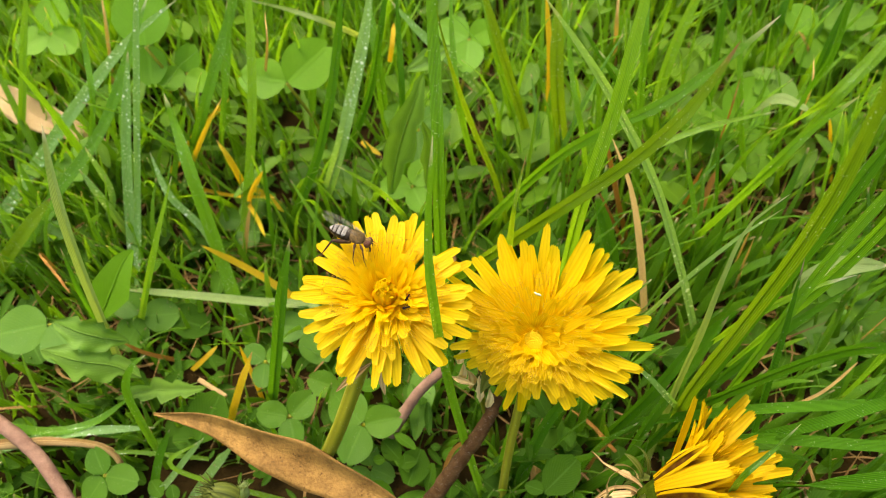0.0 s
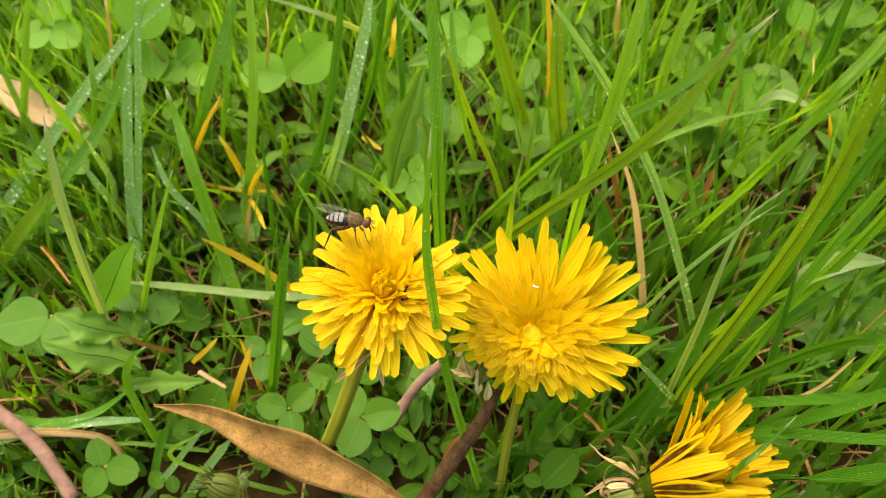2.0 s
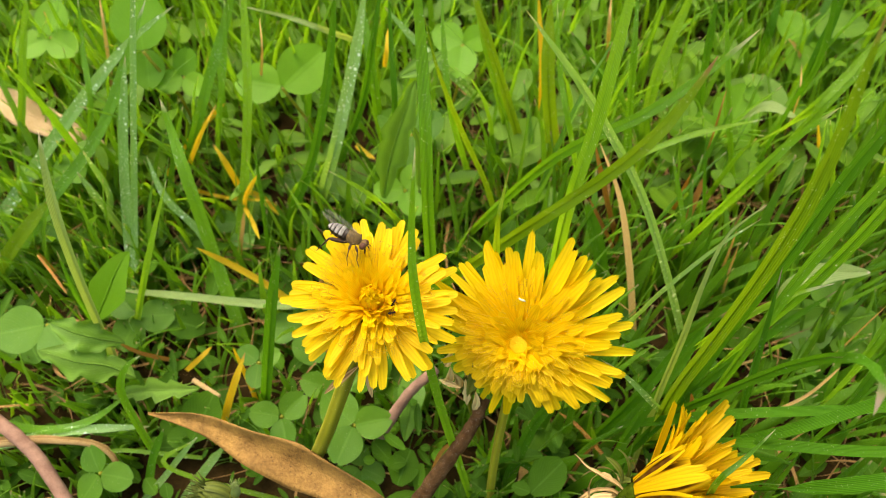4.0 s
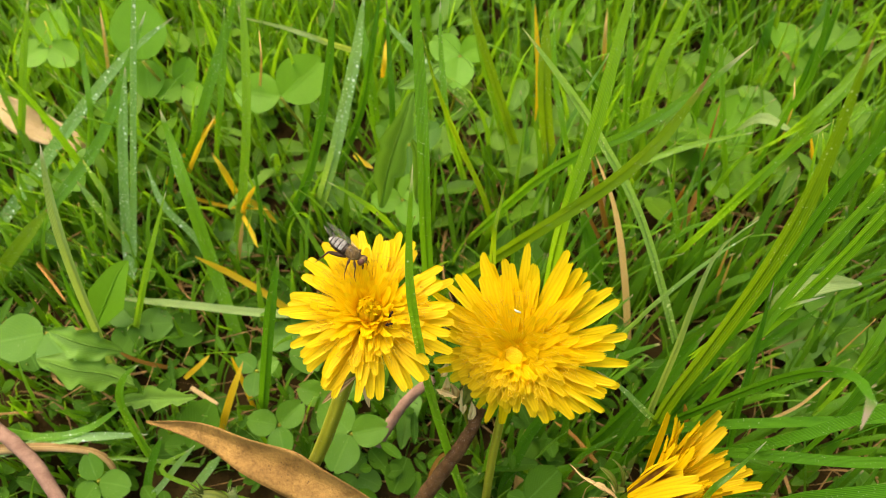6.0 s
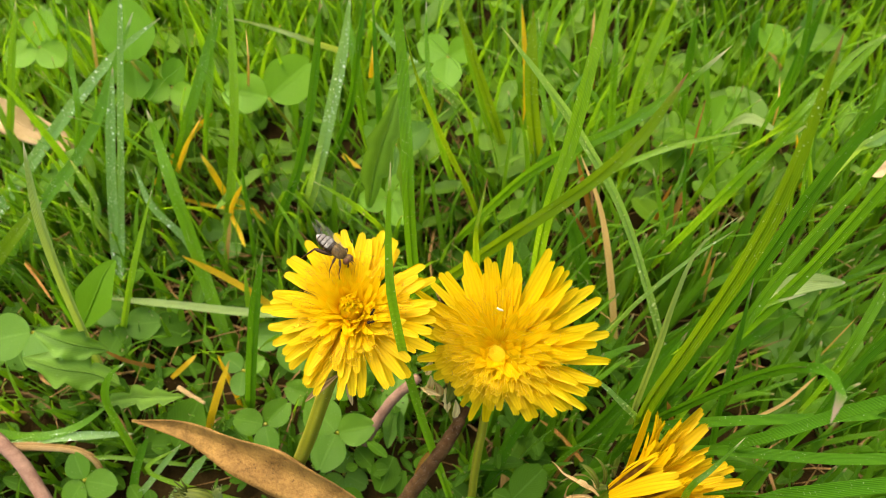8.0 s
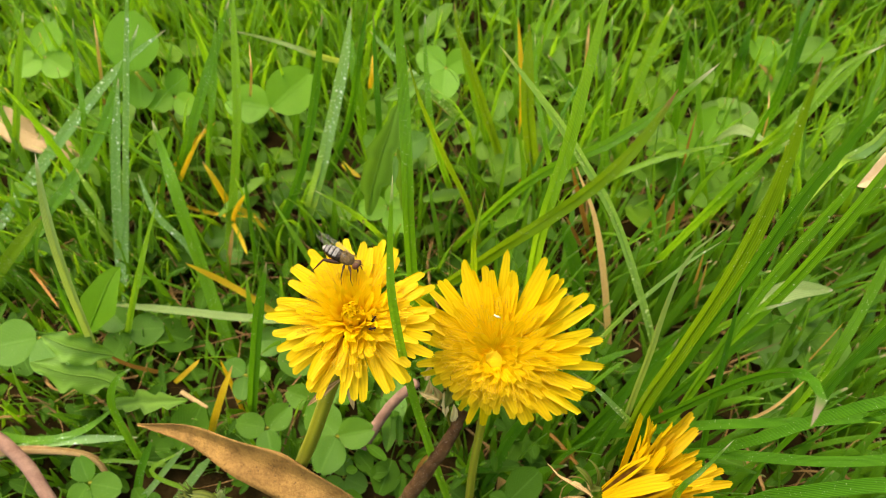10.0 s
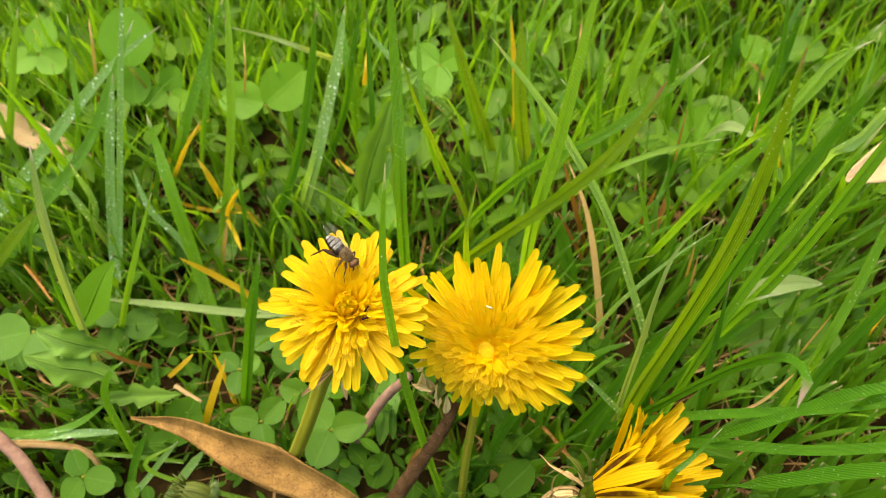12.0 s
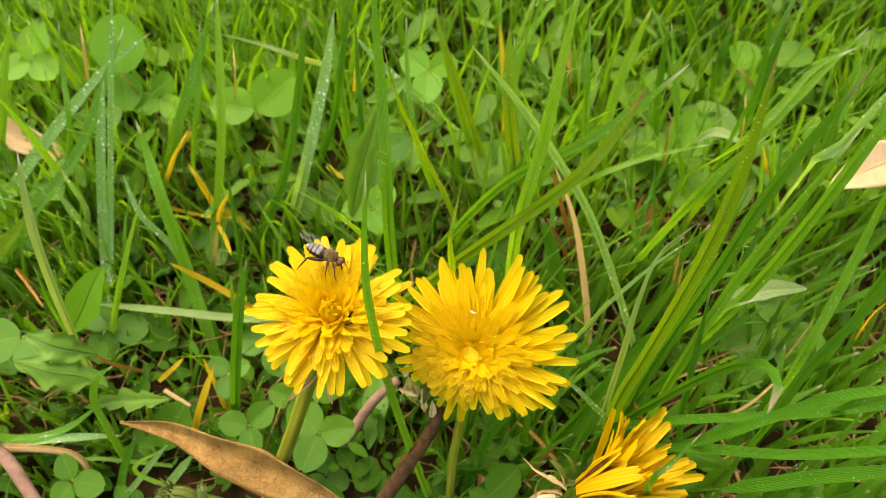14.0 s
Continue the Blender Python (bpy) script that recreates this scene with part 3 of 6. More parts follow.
def broad_leaf(points, width, up, material, name, label, category, lobes=0, depth=0.35, curl=0.15, peak=0.5, seed=0, thick=0.0, tipped=0.6, wave=0.0, ridge=1.0):
    """A leaf blade with a midrib, toothed or whole, that follows a curve."""
    rng = random.Random(seed)
    n, half = 40, 5
    path = flow(points, n)
    root = path[0].copy()
    path = [p - root for p in path]
    verts, faces, uvs = [], [], []
    jag = [rng.uniform(0.7, 1.2) for _ in range(60)]
    for k in range(n):
        v = k / (n - 1)
        t = frame_along(path, k)
        side = t.cross(Vector(up)).normalized()
        face = side.cross(t).normalized()
        body = (v / peak) ** 0.75 if v < peak else max(0.0, (1 - (v - peak) / (1 - peak))) ** tipped
        w = width * 0.5 * max(0.05, body)
        for row, drop in ((1, 0.0), (-1, thick))[: 2 if thick else 1]:
            for s in range(-half, half + 1):
                q = s / half
                cut = 1.0
                if lobes:
                    ph = (v * lobes + (0.35 if s < 0 else 0)) % 1.0
                    cut = 1 - depth * (ph if ph > 0.18 else 1 - ph / 0.18) ** 1.2 * jag[int(v * lobes) * 2 + (s < 0)]
                rise = curl * abs(q) ** 1.5 * w + wave * w * math.sin(v * 19 + q * 3) * q * q - (0.00025 * ridge if s == 0 else 0)
                verts.append(path[k] + side * (q * w * cut) + face * (rise - drop))
                uvs.append((0.5 + 0.5 * q, v))
    m = 2 * half + 1
    for k in range(n - 1 if thick else 0):
        a0, b0 = k * 2 * m, (k + 1) * 2 * m
        for s in range(m - 1):
            faces.append((a0 + s, a0 + s + 1, b0 + s + 1, b0 + s))
            faces.append((a0 + m + s + 1, a0 + m + s, b0 + m + s, b0 + m + s + 1))
        faces.append((a0 + m, a0, b0, b0 + m))
        faces.append((a0 + m - 1, a0 + 2 * m - 1, b0 + 2 * m - 1, b0 + m - 1))
    for k in range(0 if thick else n - 1):
        for s in range(m - 1):
            a = k * m + s
            faces.append((a, a + 1, a + m + 1, a + m))
    ob = new(name, mesh_of(name, verts, faces, uvs, material))
    ob.location = root
    if ridge:
        rib = [p + (-0.0001 if thick else 0.0) * Vector(up) for p in path[: n - 4]]
        v, f, u = tube(rib, (width * 0.022 * ridge, width * 0.008 * ridge), 6)
        part("midrib", mesh_of("midrib", v, f, u, material), ob)
    return tagged(ob, label, category)


def stick(points, radii, material, name, label, category, wobble=0.06, seed=0):
    path = flow(points, 22)
    root = path[0].copy()
    v, f, u = tube([p - root for p in path], radii, 10, wobble, seed)
    ob = new(name, mesh_of(name, v, f, u, material))
    ob.location = root
    return tagged(ob, label, category)


# ---- the fly ----
def blob(rx, ry, rz, material, name, segs=18, rings=12, bumps=0.0, seed=0):
    bm = bmesh.new()
    bmesh.ops.create_uvsphere(bm, u_segments=segs, v_segments=rings, radius=1.0)
    for v in bm.verts:
        k = 1 + bumps * noise.noise(v.co * 3 + Vector((seed, 0, 0)))
        v.co = Vector((v.co.x * rx, v.co.y * ry, v.co.z * rz)) * k
    for f in bm.faces:
        f.smooth = True
    me = bpy.data.meshes.new(name)
    bm.to_mesh(me)
    bm.free()
    me.materials.append(material)
    return me


def build_fly():
    dark = solid("fly_dark", (0.008, 0.005, 0.003), (0.050, 0.028, 0.012), scale=2500.0, rough=0.35, bump=0.3)
    dusted = solid("fly_dusted", (0.004, 0.002, 0.001), (0.330, 0.195, 0.055), scale=1700.0, rough=0.6, bump=0.8)
    silver = solid("fly_silver", (0.050, 0.040, 0.026), (0.420, 0.375, 0.290), scale=1900.0, rough=0.45, bump=0.2)
    ruddy = solid("fly_eye", (0.045, 0.016, 0.008), (0.150, 0.060, 0.028), scale=3000.0, rough=0.3, bump=0.2)
    shin = solid("fly_leg", (0.016, 0.007, 0.003), (0.095, 0.042, 0.014), scale=1800.0, rough=0.45, bump=0.3)
    wing_m, nt, out = shader("fly_wing")
    u, v, uv = uv_of(nt)
    g = node(nt, "ShaderNodeBsdfPrincipled", Roughness=0.25)
    g.inputs["Base Color"].default_value = (0.20, 0.165, 0.11, 1)
    vein = calc(nt, "ABSOLUTE", calc(nt, "SINE", calc(nt, "ADD", calc(nt, "MULTIPLY", u, 15.0), calc(nt, "MULTIPLY", v, 2.0))))
    line = ramp(nt, vein, [(0.05, (1, 1, 1)), (0.16, (0, 0, 0))])
    clear = node(nt, "ShaderNodeBsdfTransparent")
    mx = nt.nodes.new("ShaderNodeMixShader")
    nt.links.new(calc(nt, "ADD", calc(nt, "MULTIPLY", line, 0.50), 0.22), mx.inputs[0])
    nt.links.new(clear.outputs[0], mx.inputs[1])
    nt.links.new(g.outputs[0], mx.inputs[2])
    nt.links.new(mx.outputs[0], out.inputs[0])

    fly = new("fly")
    fly.empty_display_size = 0.005
    tagged(fly, "small grey-banded fly feeding on a dandelion head", "fly")
    mm = 0.00112
    part("thorax", blob(1.95 * mm, 1.45 * mm, 1.40 * mm, dusted, "thorax", bumps=0.10), fly, "bristly brown thorax")
    rng = random.Random(4)
    hairs = []
    for i in range(170):
        a, b = rng.uniform(0, 6.28), rng.uniform(-0.5, 1.5)
        d = Vector((math.cos(a) * math.cos(b), math.sin(a) * math.cos(b), math.sin(b)))
        p = Vector((d.x * 1.9, d.y * 1.4, d.z * 1.35)) * mm
        q = p + (d + Vector((-0.5, 0, 0.1))) * rng.uniform(0.25, 0.6) * mm
        hairs.append(tube([p, p.lerp(q, 0.5), q], (0.035 * mm, 0.015 * mm), 4))
    part("hair_coat", mesh_of("hair_coat", *joined(hairs), solid("fly_hair", (0.20, 0.13, 0.05), (0.45, 0.33, 0.16), scale=2000.0)), fly, "short yellowish bristles")
    front = part("head", blob(0.8 * mm, 1.15 * mm, 1.05 * mm, dusted, "head"), fly, "", pose(2.5 * mm, 0, -0.35 * mm, 0, 18, 0))
    back = front.matrix_basis.inverted()
    for s in (1, -1):
        part("eye", blob(0.72 * mm, 0.62 * mm, 0.95 * mm, ruddy, "eye"), front, "dull red compound eye", back @ pose(2.65 * mm, s * 0.62 * mm, -0.25 * mm, 0, 18, 0))
        v, f, uu = tube([Vector((3.0 * mm, s * 0.2 * mm, 0)), Vector((3.7 * mm, s * 0.3 * mm, 0.2 * mm)), Vector((4.3 * mm, s * 0.35 * mm, -0.1 * mm))], (0.14 * mm, 0.05 * mm), 6)
        part("antenna", mesh_of("antenna", v, f, uu, dark), front, "", back)
    v, f, uu = tube([Vector((2.9 * mm, 0, -0.9 * mm)), Vector((3.3 * mm, 0, -1.7 * mm)), Vector((3.4 * mm, 0, -2.4 * mm))], (0.22 * mm, 0.14 * mm), 7)
    part("proboscis", mesh_of("proboscis", v, f, uu, dark), front, "", back)
    # five rings of the abdomen, each with a dark seam
    edges = (-1.0, -2.0, -3.05, -4.1, -5.1, -6.0)
    sizes = (1.20, 1.50, 1.60, 1.45, 1.05, 0.30)
    for k in range(5):
        x0, x1 = edges[k], edges[k + 1]
        verts, faces, uvs = [], [], []
        prof = [(x0, sizes[k] * 0.90), (x0 - 0.10, sizes[k]), ((x0 + x1) / 2, (sizes[k] + sizes[k + 1]) / 2 * 1.04), (x1 + 0.08, sizes[k + 1] * 1.0), (x1, sizes[k + 1] * 0.92)]
        for i, (x, r) in enumerate(prof):
            for s in range(20):
                a = 2 * math.pi * s / 20
                verts.append((x * mm, r * mm * math.cos(a), r * 0.85 * mm * math.sin(a) - 0.15 * mm))
                uvs.append((s / 20, i / 4))
        for i in range(4):
            for s in range(20):
                a, b = i * 20 + s, i * 20 + (s + 1) % 20
                faces.append((a, b, b + 20, a + 20))
        faces += [tuple(range(19, -1, -1)), tuple(80 + s for s in range(20))]
        me = mesh_of("abdomen_segment", verts, faces, uvs, dark)
        me.materials.append(silver)
        for p in me.polygons:
            row, col = p.index // 20, p.index % 20
            if p.index < 80 and row in (1, 2) and (k > 0) and 1 <= col <= 8:
                p.material_index = 1
        part("abdomen_segment", me, fly, "silver-grey abdomen ring with a dark seam")
    for s in (1, -1):
        verts, faces, uvs = [], [], []
        for k in range(11):
            g = k / 10
            w = 1.65 * math.sin(math.pi * min(1, 0.08 + 0.92 * g)) ** 0.55 * (0.55 + 0.45 * g)
            for i in range(5):
                q = i / 4
                verts.append(((0.2 - 8.2 * g) * mm, s * (0.75 - 0.25 * g + (q - 0.35) * w * 1.15) * mm, (1.35 + 1.55 * g - 0.30 * abs(q - 0.5) + 0.12 * (s > 0)) * mm))
                uvs.append((q, g))
        for k in range(10):
            for i in range(4):
                a = k * 5 + i
                faces.append((a, a + 1, a + 6, a + 5))
        part("wing", mesh_of("wing", verts, faces, uvs, wing_m), fly, "clear veined wing folded back")
        for hip, knee, heel, toe, r in (
            ((1.2, 0.8, -0.9), (2.4, 2.2, -0.9), (3.0, 2.6, -2.8), (4.0, 2.8, -4.0), 0.26),
            ((0.2, 0.9, -1.0), (0.7, 2.9, -0.8), (1.0, 3.3, -3.0), (1.7, 3.6, -4.4), 0.26),
            ((-0.7, 0.9, -1.1), (-4.2, 2.6, -1.0), (-5.3, 2.9, -4.0), (-5.9, 3.1, -5.6), 0.42),
        ):
            pts = [Vector((p[0] * mm, s * p[1] * mm, p[2] * mm)) for p in (hip, knee, heel, toe)]
            up = pts[0].lerp(pts[1], 0.55)
            leg = joined([
                tube([pts[0], pts[0].lerp(pts[1], 0.25), up, pts[0].lerp(pts[1], 0.85), pts[1]], [r * 0.6 * mm, r * mm, r * 1.15 * mm, r * 0.9 * mm, r * 0.5 * mm], 8),
                tube([pts[1], pts[1].lerp(pts[2], 0.5), pts[2]], [r * 0.5 * mm, r * 0.48 * mm, r * 0.38 * mm], 7),
                tube([pts[2], pts[2].lerp(pts[3], 0.5), pts[3]], (r * 0.34 * mm, r * 0.18 * mm), 6),
            ])
            part("leg", mesh_of("leg", *leg, shin), fly)
    return fly


fly = build_fly()


def ant(m, label):
    """A tiny black insect: three joined beads and six bent legs."""
    ob = new("ant")
    ob.empty_display_size = 0.002
    ob.matrix_basis = m
    tagged(ob, label, "ant")
    mm = 0.0008
    for name, x, r in (("head", 0.75, 0.30), ("thorax", 0.15, 0.26), ("abdomen", -0.65, 0.45)):
        part(name, blob(r * 1.25 * mm, r * mm, r * 0.9 * mm, INK, name, 12, 8), ob, "", pose(x * mm, 0, 0.35 * mm))
    for k in range(3):
        for s in (1, -1):
            x = 0.35 - 0.25 * k
            v, f, u = tube([Vector((x * mm, s * 0.1 * mm, 0.35 * mm)), Vector(((x + 0.2 - 0.25 * k) * mm, s * 0.7 * mm, 0.55 * mm)), Vector(((x + 0.35 - 0.45 * k) * mm, s * 1.1 * mm, 0)),], (0.07 * mm, 0.04 * mm), 5)
            part("leg", mesh_of("leg", v, f, u, INK), ob)
    return ob


def grub(m):
    v, f, u = tube([Vector((0, -0.0009, 0)), Vector((0.0001, -0.0004, 0.0002)), Vector((0, 0.0003, 0.0002)), Vector((0.0002, 0.0009, 0))], [0.00015, 0.0003, 0.0003, 0.00015], 10)
    ob = new("grub", mesh_of("grub", v, f, u, WAX))
    ob.matrix_basis = m
    return tagged(ob, "tiny waxy white grub between dandelion petals", "grub")


def flower_bud(points, normal, size, label, material, tip, seed=0):
    """A closed head: a ribbed egg of overlapping bracts on a short stalk."""
    path = flow(points, 8)
    root = path[0].copy()
    ob = new("flower_bud")
    ob.empty_display_size = 0.005
    ob.location = root
    tagged(ob, label, "flower bud")
    v, f, u = tube([p - root for p in path], (size * 0.22, size * 0.2), 9)
    part("stalk", mesh_of("stalk", v, f, u, STALK), ob)
    head = Matrix.Translation(path[-1] - root) @ head_frame(normal)
    part("core", blob(size * 0.27, size * 0.27, size * 0.42, material, "core"), ob, "", head @ Matrix.Translation((0, 0, size * 0.4)))
    rng = random.Random(seed)
    scale_mesh = bract_mesh(size * 1.25, size * 0.34, -0.75, material, seed)
    for k in range(13):
        a = k * 2.4
        m = head @ Matrix.Rotation(a, 4, "Z") @ Matrix.Translation((0, size * 0.36, 0)) @ Matrix.Rotation(radians(72 + rng.uniform(-9, 6)), 4, "X")
        part("bract", scale_mesh, ob, "", m)
    tuft = []
    for k in range(26):
        a, r = k * 2.4, size * 0.30 * math.sqrt(k / 26)
        p = Vector((r * math.cos(a), r * math.sin(a), size * 0.85))
        q = p + Vector((p.x * 0.6, p.y * 0.6, size * rng.uniform(0.2, 0.45)))
        tuft.append(tube([p, p.lerp(q, 0.5), q], (size * 0.03, size * 0.012), 5))
    part("tuft", mesh_of("tuft", *joined(tuft), tip), ob, "", head)
    return ob


def motions():
    walk(fly, [
        (0.0, pose(-0.0198, 0.1012, 0.1153, -17.6, 8.4, -19.8)),
        (0.5, pose(-0.0198, 0.1012, 0.1153, -17.6, 7.9, -18.8)),
        (1.0, pose(-0.0196, 0.1009, 0.1151, -17.6, 8.1, -19.0)),
        (1.5, pose(-0.0195, 0.1009, 0.1150, -17.7, 8.0, -18.6)),
        (2.0, pose(-0.0201, 0.1028, 0.1164, -18.2, 0.3, -6.6)),
        (2.5, pose(-0.0203, 0.1029, 0.1164, -18.1, 0.9, -7.7)),
        (3.0, pose(-0.0181, 0.1025, 0.1162, -17.8, 9.3, -20.1)),
        (5.5, pose(-0.0175, 0.1021, 0.1159, -16.9, 13.5, -28.7)),
        (6.0, pose(-0.0174, 0.1017, 0.1157, -16.7, 14.6, -29.7)),
        (6.5, pose(-0.0177, 0.1017, 0.1157, -16.7, 13.5, -28.1)),
        (7.0, pose(-0.0189, 0.1038, 0.1172, -17.9, -3.6, -1.9)),
        (7.5, pose(-0.0173, 0.1028, 0.1164, -17.1, 9.6, -21.4)),
        (8.0, pose(-0.0164, 0.1016, 0.1156, -16.2, 17.0, -33.6)),
        (10.5, pose(-0.0145, 0.1020, 0.1160, -16.3, 11.0, -23.2)),
        (11.0, pose(-0.0140, 0.1012, 0.1155, -15.4, 17.3, -34.1)),
        (11.5, pose(-0.0142, 0.1014, 0.1157, -15.8, 14.0, -28.4)),
        (12.0, pose(-0.0135, 0.1008, 0.1152, -14.5, 19.9, -39.5)),
        (12.5, pose(-0.0142, 0.1017, 0.1159, -15.7, 11.6, -25.1)),
        (13.0, pose(-0.0139, 0.1018, 0.1160, -15.8, 11.1, -24.3)),
        (13.5, pose(-0.0137, 0.1024, 0.1165, -16.0, 7.4, -18.9)),
        (14.0, pose(-0.0135, 0.1017, 0.1160, -15.8, 10.2, -22.6)),
    ])


# ---- the things, one by one ----
FULL = ((22, 1.00, -0.02, OUTER, 0.05), (20, 0.95, 0.05, OUTER, 0.07), (18, 0.86, 0.10, OUTER, 0.09), (16, 0.74, 0.16, INNER, 0.11), (20, 0.61, 0.22, INNER, 0.12), (30, 0.49, 0.28, CORE, 0.13), (34, 0.39, 0.32, CORE, 0.13), (34, 0.30, 0.34, CORE, 0.12), (26, 0.23, 0.35, CORE, 0.10))
SHAGGY = ((24, 1.00, -0.02, OUTER, 0.07), (24, 0.95, 0.04, OUTER, 0.08), (26, 0.86, 0.10, OUTER, 0.10), (26, 0.75, 0.15, OUTER, 0.12), (28, 0.63, 0.19, INNER, 0.13), (34, 0.51, 0.22, INNER, 0.15), (36, 0.40, 0.24, CORE, 0.18), (36, 0.30, 0.25, CORE, 0.20), (28, 0.22, 0.23, CORE, 0.32), (14, 0.13, 0.20, CORE, 0.45))
dandelion([(-0.0455, 0.0825, 0.0000), (-0.0291, 0.0761, 0.0580), (-0.0136, 0.0927, 0.1029)], (0.021, -0.313, 0.950), 0.0218, FULL, 3, "open yellow dandelion head with a fly on it", stalk_width=0.0039, button=0.0034, curls=230)
dandelion([(0.0188, 0.0721, 0.0000), (0.0198, 0.0796, 0.0400), (0.0239, 0.0923, 0.0835)], (-0.305, -0.642, 0.704), 0.0244, SHAGGY, 8, "open yellow dandelion head leaning on its neighbour", stalk_width=0.0026, curls=260, inmost=0.05,
          profile=(1.17, 1.25, 1.28, 1.14, 1.16, 1.14, 0.84, 0.80, 0.70, 0.66, 0.80, 1.07), wilt=((-1.95, -8, 0.0185, 0.3), (-1.80, -14, 0.0195, -0.3), (-2.30, -12, 0.0170, 0.6), (-2.15, -20, 0.0180, 0.2), (3.30, 0, 0.0195, 0.3), (3.48, -5, 0.0190, -0.4)))
half_closed_dandelion([(0.0617, 0.0621, 0.0000), (0.0508, 0.0553, 0.0618), (0.0533, 0.0552, 0.0751)], (0.819, 0.002, 0.574), 0.0196, 14, "half-closed yellow dandelion head with browned outer petals", radians(-139))
grass_blade([(0.0143, 0.0730, 0.0000), (0.0023, 0.0808, 0.0735), (-0.0023, 0.0840, 0.1185), (-0.0030, 0.0898, 0.1348), (-0.0019, 0.0962, 0.1539)], 0.0024)
grass_blade([(0.0013, 0.1318, 0.0000), (-0.0010, 0.1324, 0.0791), (-0.0014, 0.1382, 0.1076), (-0.0023, 0.1484, 0.1294), (-0.0041, 0.1604, 0.1598)], 0.0037)
grass_blade([(0.0293, 0.1760, 0.0000), (0.0196, 0.1746, 0.0452), (0.0097, 0.1681, 0.0810), (0.0017, 0.1555, 0.1197), (-0.0024, 0.1609, 0.1357)], 0.0019, OLIVE, "olive green grass blade with a browned tip", taper=0.7)
grass_blade([(0.0243, 0.1569, 0.0000), (0.0170, 0.1120, 0.1051), (0.0182, 0.1154, 0.1185), (0.0192, 0.1170, 0.1257)], 0.0022, OLIVE, "olive green grass blade with a browned tip", taper=0.6)
grass_blade([(0.0431, 0.1466, 0.0000), (0.0358, 0.1216, 0.0960), (0.0396, 0.1263, 0.1298), (0.0428, 0.1347, 0.1540), (0.0458, 0.1434, 0.1723)], 0.0039, BRIGHT, "bright green grass blade growing from the lawn", fold=0.35)
grass_blade([(-0.0054, 0.1569, 0.0000), (0.0215, 0.1238, 0.0853), (0.0414, 0.1183, 0.1181), (0.0519, 0.1183, 0.1352), (0.0575, 0.1214, 0.1447), (0.0608, 0.1229, 0.1536)], 0.0040, OLIVE, "olive green grass blade with a browned tip", taper=0.28, fold=0.3)
grass_blade([(0.0109, 0.1846, 0.0000), (0.0304, 0.1519, 0.0806), (0.0425, 0.1436, 0.1053), (0.0537, 0.1383, 0.1199), (0.0657, 0.1390, 0.1326), (0.0764, 0.1408, 0.1461)], 0.0034, taper=0.35)
grass_blade([(0.0965, 0.1271, 0.0000), (0.0784, 0.1316, 0.0481), (0.0615, 0.1367, 0.0882), (0.0446, 0.1351, 0.1201), (0.0333, 0.1321, 0.1400), (0.0205, 0.1300, 0.1593)], 0.0027, BLUISH, "blue-green grass blade with whitish sheen in its colour")
grass_blade([(0.0604, 0.2058, 0.0000), (0.0702, 0.1825, 0.0531), (0.0891, 0.1832, 0.0659), (0.1016, 0.1839, 0.0701), (0.1128, 0.1844, 0.0728)], 0.0024, BRIGHT, "bright green grass blade growing from the lawn")
grass_blade([(0.0691, 0.0864, 0.0000), (0.0671, 0.0911, 0.0502), (0.0651, 0.0916, 0.0872), (0.0652, 0.0951, 0.1080), (0.0687, 0.1012, 0.1195), (0.0766, 0.1051, 0.1260)], 0.0022, PALE, "green grass blade withered pale towards its tip", taper=0.75)
grass_blade([(0.0453, 0.1225, 0.0000), (0.0572, 0.1090, 0.0627), (0.0625, 0.1068, 0.0857), (0.0725, 0.1091, 0.1031), (0.0814, 0.1111, 0.1131)], 0.0016, BLUISH, "blue-green grass blade with whitish sheen in its colour")
grass_blade([(0.0763, 0.0944, 0.0000), (0.0664, 0.0849, 0.0642), (0.0678, 0.0843, 0.1004), (0.0693, 0.0842, 0.1369), (0.0708, 0.0877, 0.1601), (0.0707, 0.0943, 0.1867)], 0.0047, OLIVE, "olive green grass blade with a browned tip", fold=0.3)
grass_blade([(0.1012, 0.0825, 0.0000), (0.0843, 0.0804, 0.0671), (0.0826, 0.0901, 0.0983), (0.0832, 0.0975, 0.1121)], 0.0023, DEEP, "dark green grass blade dotted with pale specks", taper=0.5, fold=0.6)
grass_blade([(0.0806, 0.1202, 0.0000), (0.0767, 0.1002, 0.0688), (0.0829, 0.0988, 0.0861), (0.0917, 0.0990, 0.0973), (0.1001, 0.0992, 0.1023)], 0.0028, BRIGHT, "bright green grass blade growing from the lawn")
grass_blade([(0.0809, 0.0985, 0.0000), (0.0754, 0.0925, 0.0512), (0.0790, 0.0964, 0.0783), (0.0838, 0.0987, 0.1166), (0.0884, 0.1026, 0.1437), (0.0992, 0.1090, 0.1727)], 0.0042, DEEP, "dark green grass blade dotted with pale specks")
grass_blade([(0.0893, 0.1006, 0.0000), (0.0820, 0.0902, 0.0740), (0.0876, 0.0962, 0.1087), (0.0942, 0.1012, 0.1306), (0.1027, 0.1062, 0.1585)], 0.0034)
grass_blade([(0.0739, 0.1018, 0.0000), (0.0746, 0.0751, 0.0967), (0.0754, 0.0658, 0.1270), (0.0741, 0.0579, 0.1435), (0.0726, 0.0512, 0.1510), (0.0713, 0.0475, 0.1520), (0.0688, 0.0441, 0.1519)], 0.0026, DEEP, "dark green grass blade dotted with pale specks", up=(-0.2, -0.5, 0.85), taper=0.1)
